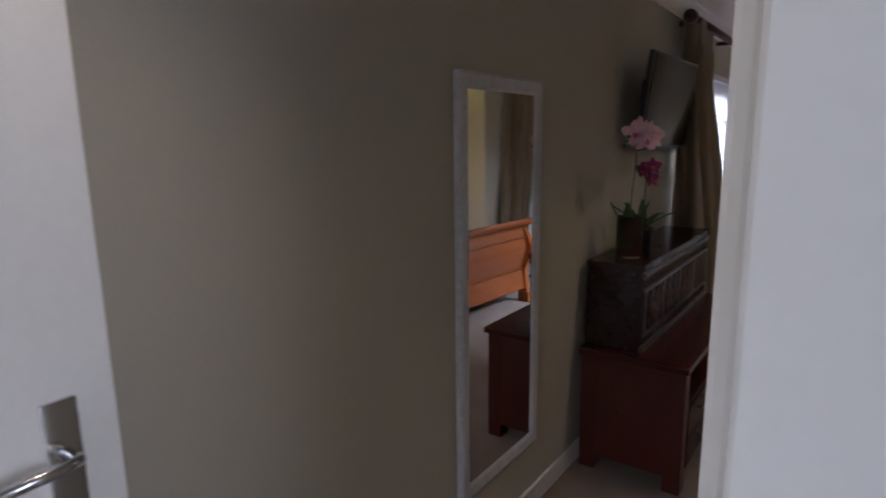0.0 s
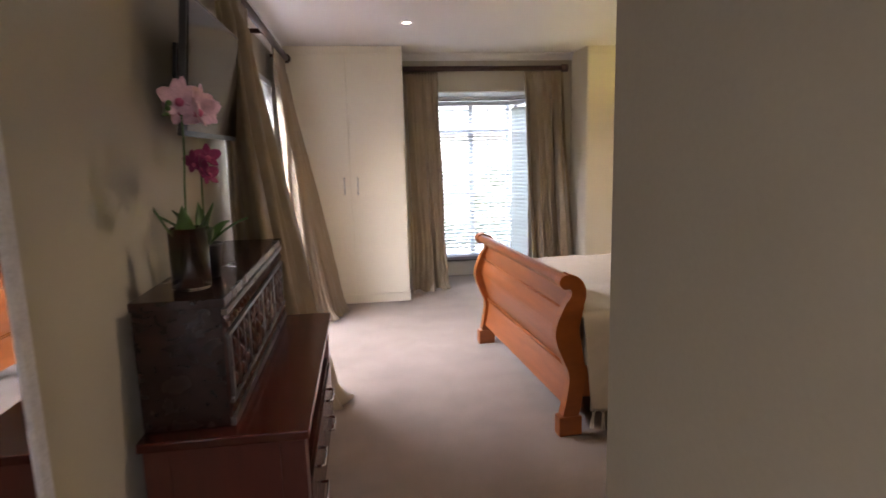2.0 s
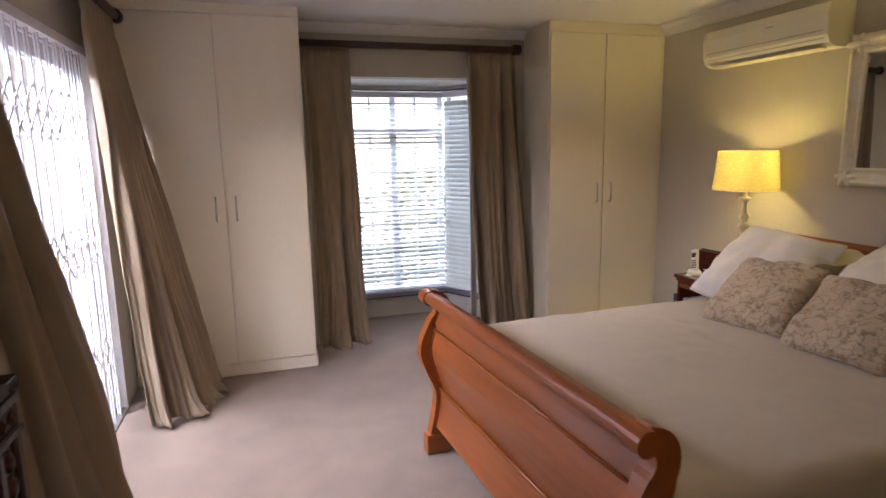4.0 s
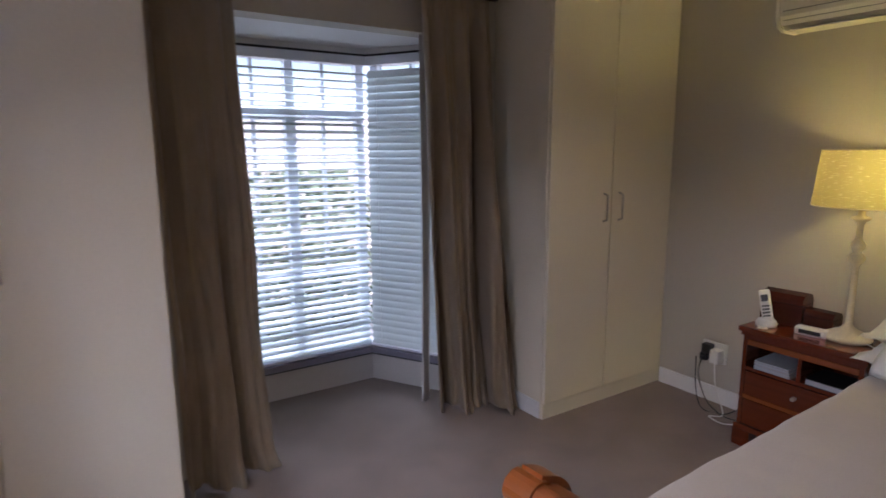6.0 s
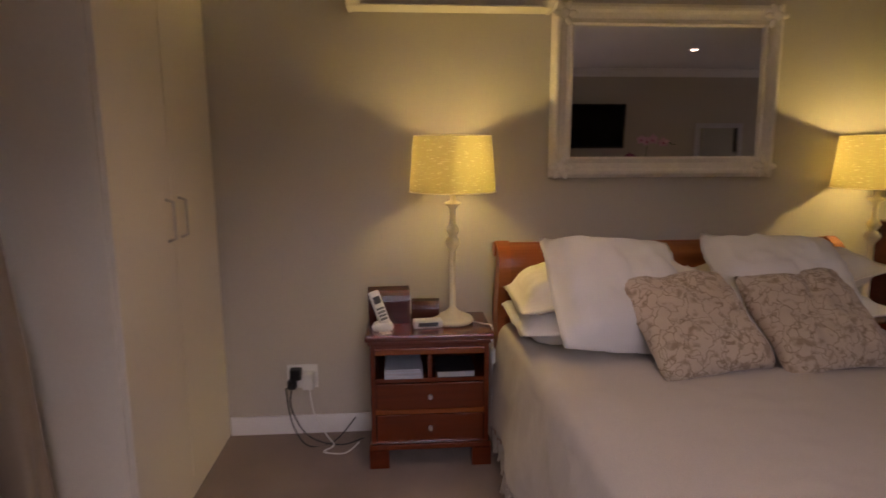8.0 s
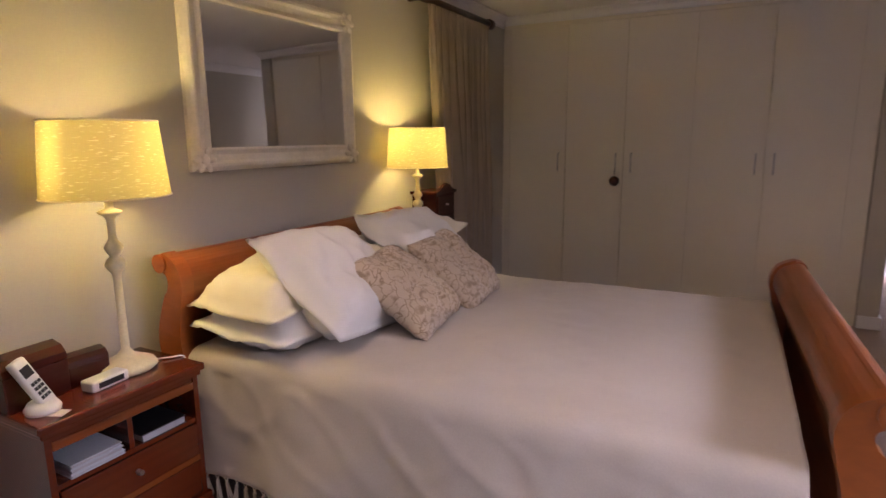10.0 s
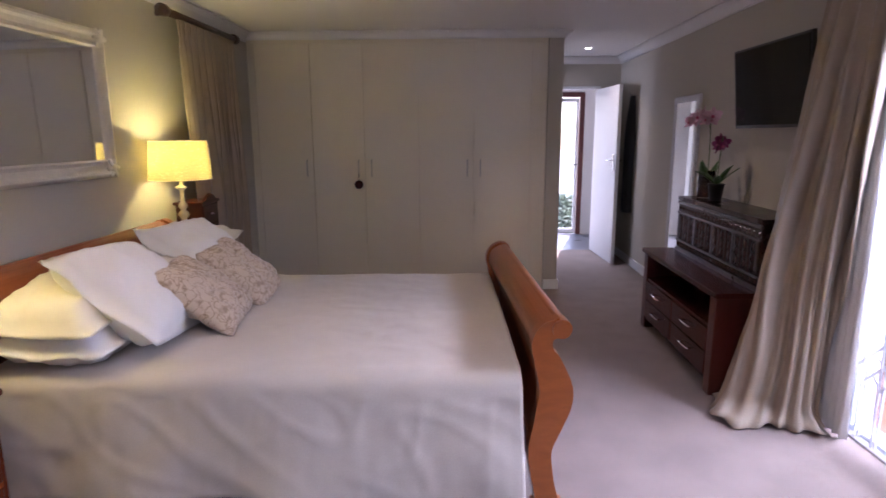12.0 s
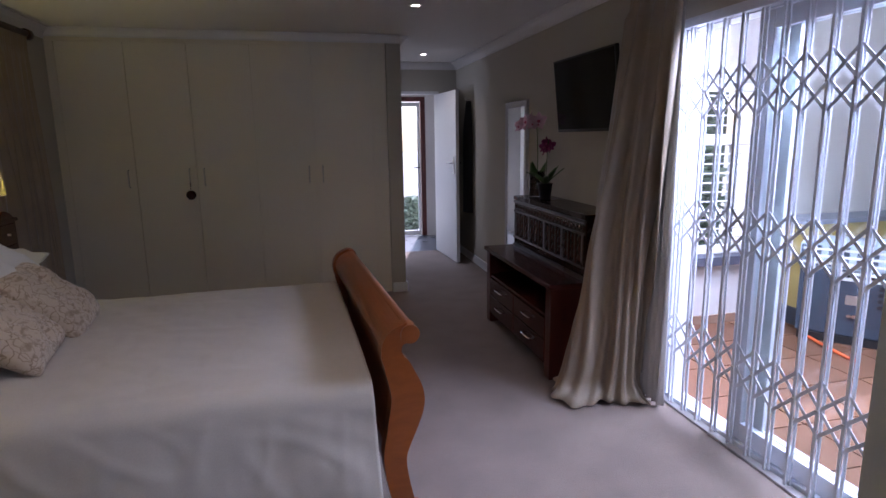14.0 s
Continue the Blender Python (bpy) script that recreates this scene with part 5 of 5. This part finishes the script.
for a, b in ((DY0 + 0.078, mid - 0.006), (mid + 0.006, DY1 - 0.078)):
    for z0, z1 in ((0.10, 0.235), (0.243, 0.38)):
        d = part("drawer", boxes((DX1 - 0.012, DX1 + 0.008, a, b, z0, z1), bev=0.003), M_DARKWOOD, dr)
        yc, zc = (a + b) / 2, (z0 + z1) / 2 + 0.01
        part("handle", tube([(DX1 + 0.008, yc - 0.07, zc), (DX1 + 0.032, yc - 0.068, zc), (DX1 + 0.034, yc, zc), (DX1 + 0.032, yc + 0.068, zc), (DX1 + 0.008, yc + 0.07, zc)], 0.006, 8), M_CHROME, d, "chrome bar handle", True)
part("divider", boxes((DX1 - 0.012, DX1 + 0.001, mid - 0.006, mid + 0.006, 0.095, 0.385)), M_DARKWOOD, dr)

CX0, CX1, CY0, CY1, CZ0, CZ1 = -0.985, -0.715, 2.945, 4.20, DH, 1.035
ch = thing("carved_chest", "dark carved wooden chest standing on the dresser", "chest")
part("body", boxes((CX0, CX1 - 0.012, CY0, CY1, CZ0, CZ1 - 0.03), bev=0.004), M_EBONY, ch)
part("lid", boxes((CX0 - 0.002, CX1 + 0.004, CY0 - 0.01, CY1 + 0.01, CZ1 - 0.03, CZ1), bev=0.004), M_EBONY, ch)
# greyer tone for the rails and every third pilaster
M_GREYCARVE = mat("grey_carved_wood", (0.050, 0.038, 0.034), 0.3, vary=0.5, scale=20, bump=0.6, bump_scale=90)
for z, h in ((CZ0, 0.03), (CZ0 + 0.075, 0.014), (CZ0 + 0.285, 0.014), (CZ1 - 0.055, 0.02)):
    part("carved_rail", boxes((CX1 - 0.012, CX1 + 0.006, CY0, CY1, z, z + h), bev=0.003), M_GREYCARVE, ch)
part("carved_front", boxes((CX1 - 0.012, CX1 - 0.004, CY0, CY1, CZ0 + 0.03, CZ1 - 0.055)), M_CARVE, ch)
rose_me = None
for r, (zc, n, rad) in enumerate(((CZ0 + 0.053, 22, 0.021), (CZ0 + 0.325, 22, 0.021))):
    for k in range(n):
        bm = bmesh.new()
        bmesh.ops.create_icosphere(bm, subdivisions=1, radius=rad, matrix=Matrix.Diagonal((0.55, 1, 0.9, 1)))
        o = part("carved_boss", bm, M_CARVE, ch)
        o.matrix_local = pose(CX1 - 0.004, CY0 + (k + 0.5) * (CY1 - CY0) / n, zc)
for k in range(13):
    y = CY0 + 0.03 + k * (CY1 - CY0 - 0.06) / 12
    part("carved_pilaster", boxes((CX1 - 0.008, CX1 + 0.005, y - 0.013, y + 0.013, CZ0 + 0.09, CZ0 + 0.285), bev=0.004), M_GREYCARVE if k % 3 == 0 else M_CARVE, ch)
    if k < 12:
        y2 = y + (CY1 - CY0 - 0.06) / 24
        for q in range(3):
            bm = bmesh.new()
            bmesh.ops.create_icosphere(bm, subdivisions=2, radius=0.026, matrix=Matrix.Diagonal((0.5, 0.8, 1.15, 1)))
            o = part("carved_leaf", bm, M_CARVE, ch, "", True)
            o.matrix_local = pose(CX1 - 0.004, y2, CZ0 + 0.125 + 0.06 * q, 20 * (q - 1))

# orchids
M_VASE = plain("clear_vase_glass", (0.95, 0.97, 0.95), 0.02, trans=1.0, ior=1.45)
M_MOSS = mat("brown_moss", (0.16, 0.11, 0.05), 0.95, vary=0.5, scale=30, bump=1.0, bump_scale=60)


def leaf_bm(length, width, curl, rise):
    def f(u, v):
        w = width * math.sin(math.pi * min(1, 0.08 + 0.92 * u) ** 0.8) * (2 * v - 1)
        x = length * u * (1 - 0.25 * curl * u)
        z = rise * u - curl * length * 0.9 * u * u + abs(2 * v - 1) ** 2 * width * 0.35
        return (x, w, z)
    return grid(10, 4, f)


def petal_bm(length, width, cup):
    def f(u, v):
        w = width * math.sin(math.pi * (0.06 + 0.9 * u)) ** 0.7 * (2 * v - 1)
        return (length * u, w, cup * (u * u) * length + 0.15 * width * (2 * v - 1) ** 2)
    return grid(6, 4, f)


def blossom(parent, at, size, material, face, tone):
    """Five petals and a lip round a point, turned to look along the angle face (degrees)."""
    b = new("blossom")
    b.parent = parent
    bm = bmesh.new()
    for k, (a, ln_, wd) in enumerate(((90, 1, 0.55), (18, 1.05, 0.8), (162, 1.05, 0.8), (-50, 0.95, 0.5), (230, 0.95, 0.5))):
        src = petal_bm(size * ln_, size * wd * 0.55, 0.22)
        src.transform(Matrix.Rotation(radians(a), 4, "Z"))
        me = bpy.data.meshes.new("petal")
        src.to_mesh(me)
        src.free()
        bm.from_mesh(me)
        bpy.data.meshes.remove(me)
    bpy.data.objects.remove(b)
    p = sheet("blossom", bm, material, 0.0015, parent)
    p.matrix_local = pose(*at) @ pose(0, 0, 0, 0, 0, face) @ pose(0, 0, 0, 90 - 15, 0, 0)
    bm = bmesh.new()
    bmesh.ops.create_icosphere(bm, subdivisions=2, radius=size * 0.22, matrix=Matrix.Translation((0, -size * 0.12, size * 0.12)))
    part("lip", bm, tone, p, "", True)


M_LIP = mat("deep_pink_lip", (0.5, 0.09, 0.2), 0.5, vary=0.3, scale=60)
o1 = thing("orchid_plant", "pale pink orchid in a clear glass vase on chest", "orchid", (-0.845, 3.10, CZ1))
vs = part("vase", lathe([(0.0, 0.0), (0.056, 0.0), (0.060, 0.006), (0.060, 0.20), (0.056, 0.20), (0.055, 0.012), (0.0, 0.010)], 28), M_VASE, o1, "clear glass cylinder vase", True)
vs.visible_shadow = False
part("moss", lathe([(0.0, 0.012), (0.05, 0.014), (0.052, 0.05), (0.04, 0.07), (0.0, 0.075)], 18), M_MOSS, o1, "", True)
for a, l_, c_ in ((35, 0.15, 0.10), (200, 0.15, 0.14), (280, 0.12, 0.08)):
    q = sheet("leaf", leaf_bm(l_ * 0.62, 0.036, c_, 0.20), M_LEAF, 0.002, o1)
    q.matrix_local = pose(0, 0, 0.07, 0, 0, a)
part("stem", tube([tuple(p) for p in smooth_line([(0, 0, 0.07), (0.0, 0.01, 0.28), (0.01, 0.02, 0.46), (0.015, 0.0, 0.57), (0.02, -0.08, 0.60), (0.03, -0.17, 0.575), (0.05, -0.28, 0.53)], 6)], 0.0035, 6), M_LEAF, o1, "", True)
for k, (x, y, z) in enumerate(((0.04, 0.08, 0.585), (-0.02, 0.12, 0.605), (0.075, 0.01, 0.60), (0.07, -0.07, 0.575), (0.0, -0.02, 0.62), (0.09, -0.13, 0.57), (-0.05, 0.04, 0.585), (0.02, -0.14, 0.60))):
    blossom(o1, (0.6 * x + 0.04, 0.9 * y - 0.02, z - 0.02), 0.060, M_PETAL, (40, 150, 80, 20, 60, 100, 170, 40)[k], M_LIP)
for k in range(3):
    bm = bmesh.new()
    bmesh.ops.create_icosphere(bm, subdivisions=2, radius=0.011 - 0.002 * k, matrix=Matrix.Diagonal((0.8, 1.3, 0.8, 1)))
    part("bud", bm, M_LEAF, o1, "", True).matrix_local = pose(0.04 + 0.01 * k, -0.19 - 0.045 * k, 0.57 - 0.018 * k)
o2 = thing("orchid_plant", "magenta orchid in a black pot on chest", "orchid", (-0.84, 3.28, CZ1))
part("pot", lathe([(0.0, 0.0), (0.04, 0.0), (0.054, 0.11), (0.058, 0.12), (0.054, 0.122), (0.05, 0.11), (0.0, 0.10)], 24), M_BLACK, o2, "black plastic pot", True)
for a, l_, c_ in ((0, 0.17, 0.45), (70, 0.19, 0.55), (150, 0.15, 0.3), (215, 0.16, 0.3), (290, 0.18, 0.5), (110, 0.14, 0.15)):
    q = sheet("leaf", leaf_bm(l_, 0.022, c_, 0.17), M_LEAF, 0.002, o2)
    q.matrix_local = pose(0, 0, 0.10, 0, 0, a)
part("stem", tube([tuple(p) for p in smooth_line([(0, 0, 0.1), (0.0, 0.015, 0.25), (0.0, 0.03, 0.36), (0.0, 0.045, 0.44)], 5)], 0.0032, 6), M_LEAF, o2, "", True)
for k, (x, y, z) in enumerate(((0.02, 0.03, 0.36), (0.0, 0.07, 0.38), (0.02, 0.05, 0.42), (-0.02, 0.02, 0.40), (0.01, 0.0, 0.385))):
    blossom(o2, (x, y, z), 0.046, M_MAGENTA, (60, 100, 30, 160, 120)[k], M_LIP)

# television on its arm
tv = thing("television", "flat black television on a swivel wall arm", "television", (-0.885, 3.80, 1.778), 0)
tv.matrix_world = pose(-0.885, 3.80, 1.778, 0, 6, 0)
part("screen", boxes((0.012, 0.016, -0.418, 0.418, -0.228, 0.232)), M_TV, tv, "dark glossy screen")
part("bezel", boxes((-0.012, 0.0125, -0.436, 0.436, -0.248, 0.246), bev=0.004), M_BLACK, tv)
part("rear_housing", boxes((-0.045, -0.012, -0.30, 0.30, -0.2, 0.16), bev=0.012), M_BLACK, tv)
part("arm", boxes((-0.12, -0.045, -0.05, -0.02, -0.02, 0.02), (-0.12, -0.045, 0.02, 0.05, -0.02, 0.02), bev=0.003), M_BLACK, tv)
part("wall_plate", boxes((-0.135, -0.118, -0.09, 0.09, -0.12, 0.12), bev=0.003), M_BLACK, tv)

mm = thing("dressing_mirror", "tall mirror in narrow whitewashed frame on the wall", "mirror")
MY0, MY1, MZ0, MZ1 = 1.95, 2.412, 0.378, 1.765
part("glass", boxes((W + 0.012, W + 0.017, MY0 - 0.01, MY1 + 0.01, MZ0 - 0.01, MZ1 + 0.01)), M_MIRROR, mm)
part("backing", boxes((W + 0.001, W + 0.012, MY0 - 0.03, MY1 + 0.03, MZ0 - 0.03, MZ1 + 0.03)), M_BLACK, mm)
picture_frame(mm, W + 0.001, 1, MY0, MY1, MZ0, MZ1, [(0, 0), (0, 0.018), (0.01, 0.024), (0.045, 0.026), (0.055, 0.02), (0.055, 0)], M_SILVERF)

robe = thing("dressing_gown", "dark dressing gown hanging from a hook behind the door", "dressing gown", (W, 0.54, 0))


def robe_point(u, v):
    a = 2 * u - 1
    w = 0.07 + 0.07 * min(1, v * 3) + 0.015 * math.sin(v * 6)
    d = 0.06 * (1 - abs(a) ** 2.5) * (0.5 + 0.5 * min(1, v * 4)) + 0.012 * math.sin(a * 11 + v) * v
    return (0.012 + max(0.0, d), a * w, 1.92 - 1.32 * v)


sheet("cloth", grid(30, 30, robe_point), mat("charcoal_towelling", (0.03, 0.03, 0.034), 0.95, vary=0.3, scale=8, bump=0.5), 0.01, robe)
part("hook", tube([(0, 0, 1.94), (0.05, 0, 1.93), (0.06, 0, 1.96)], 0.006, 8), M_CHROME, robe)

# ---- corridor wall: picture and switch plate ----
pc = thing("framed_picture", "botanical sketch in gilt and dark frame on corridor wall", "picture")
PY0, PY1, PZ0, PZ1 = 1.125, 1.345, 1.573, 1.93
part("mount", boxes((CORR - 0.014, CORR - 0.006, PY0 - 0.005, PY1 + 0.005, PZ0 - 0.005, PZ1 + 0.005)), mat("picture_paper", (0.62, 0.62, 0.60), 0.7, vary=0.06, scale=6), pc)
picture_frame(pc, CORR - 0.002, -1, PY0, PY1, PZ0, PZ1, [(0, 0), (0, 0.016), (0.008, 0.021), (0.018, 0.017), (0.018, 0)], mat("gilt", (0.35, 0.23, 0.09), 0.4, 0.6, vary=0.3, scale=30))
picture_frame(pc, CORR - 0.002, -1, PY0 - 0.018, PY1 + 0.018, PZ0 - 0.018, PZ1 + 0.018, [(0, 0), (0, 0.018), (0.012, 0.024), (0.038, 0.026), (0.045, 0.02), (0.045, 0)], mat("dark_picture_frame", (0.065, 0.05, 0.042), 0.45, vary=0.3, scale=20, bump=0.2, bump_scale=60))
for k in range(7):
    a = -0.5 + k * 0.16
    part("drawn_stalk", tube([(CORR - 0.0145, 1.215, 1.60), (CORR - 0.0145, 1.215 + 0.06 * a, 1.72), (CORR - 0.0145, 1.215 + 0.15 * a, 1.84 - 0.05 * abs(a))], 0.0022, 4), M_BLACK, pc)
sw = thing("light_switch", "white light switch plate beside the doorway", "switch", (CORR, 0.872, 1.457))
part("plate", boxes((-0.009, 0, -0.055, 0.055, -0.044, 0.044), bev=0.003), M_WHITEP, sw)
for dy in (-0.025, 0.0, 0.025):
    part("rocker", boxes((-0.013, -0.008, dy - 0.009, dy + 0.009, -0.018, 0.018), bev=0.002), M_WHITEP, sw)

# ---- ceiling downlights ----
for x, y in ((0.11, 5.81), (1.945, 5.83), (0.09, 3.09), (-0.45, 0.64)):
    dl = thing("downlight", "small lit recessed downlight with white trim ring", "downlight", (x, y, CEIL), 0, "ceiling downlights")
    part("trim_ring", lathe([(0.030, -0.004), (0.045, -0.006), (0.048, -0.001), (0.030, -0.001), (0.030, -0.004)], 24, (0, 0), False), M_TRIM, dl, "", True)
    part("lens", lathe([(0.0, -0.003), (0.031, -0.003), (0.031, -0.0015), (0.0, -0.0015)], 20), plain("downlight_glow", (1.0, 0.88, 0.66), 0.4, emit=12), dl, "glowing lens")
    sp = lamp("downlight_beam", "SPOT", 9.0 if y > 1 else 5.0, (1.0, 0.84, 0.6), pose(x, y, CEIL - 0.02), 0.03)
    sp.data.spot_size, sp.data.spot_blend = radians(110), 0.8

# ---- garden outside ----
structure("ground", boxes((-60, 60, -60, 60, -0.5, -0.2)), M_PAVE, "pale garden paving reaching to the horizon", "ground")


def bush(name, label, cx, cy, rx, ry, h, count, seed, size=0.08):
    """Many small leaves scattered through an uneven crown."""
    rnd = random.Random(seed)
    verts, faces = [], []
    for i in range(count):
        a, zz = rnd.uniform(0, 2 * math.pi), rnd.random()
        r = math.sqrt(rnd.random()) * (0.55 + 0.45 * math.sin(math.pi * min(1, zz * 0.9 + 0.15))) * (0.8 + 0.35 * noise.noise(Vector((math.cos(a) * 1.3, math.sin(a) * 1.3, zz * 2 + seed))))
        c = Vector((cx + rx * r * math.cos(a), cy + ry * r * math.sin(a), -0.2 + h * zz))
        u = Vector((rnd.gauss(0, 1), rnd.gauss(0, 1), rnd.gauss(0, 0.6))).normalized()
        w = u.cross(Vector((rnd.gauss(0, 1), rnd.gauss(0, 1), rnd.gauss(0, 1)))).normalized()
        s = size * rnd.uniform(0.6, 1.4)
        k = len(verts)
        verts += [c - u * s, c + w * s * 0.45, c + u * s, c - w * s * 0.45]
        faces.append((k, k + 1, k + 2, k + 3))
    me = bpy.data.meshes.new(name)
    me.from_pydata(verts, [], faces)
    me.materials.append(M_HEDGE)
    return tagged(new(name, me), label, "shrub", "", "stuff")


bush("garden_shrub", "leafy green garden shrub outside the bay window", 0.2, 11.6, 1.5, 0.8, 1.7, 1500, 3)
bush("garden_shrub", "leafy green garden shrub outside the bay window", 2.6, 11.9, 1.5, 0.8, 1.4, 1300, 4)
bush("garden_shrub", "leafy green garden shrub outside the bay window", 4.8, 11.2, 1.3, 0.9, 2.2, 1500, 8)
bush("garden_shrub", "low green planting outside the bay window", 1.4, 9.7, 1.8, 0.5, 0.55, 1800, 5, 0.05)
bush("garden_shrub", "low green shrub outside the garden door", -0.95, -2.9, 0.5, 0.4, 0.65, 1500, 6, 0.05)
bush("garden_shrub", "green shrub with red flowers beyond the patio window", -2.4, 2.7, 0.7, 0.25, 1.9, 1500, 7, 0.06)
structure("garden_wall", boxes((-6, 9, 13.4, 13.6, -0.2, 2.0)), M_PATIOW, "pale rendered garden wall", "garden wall")
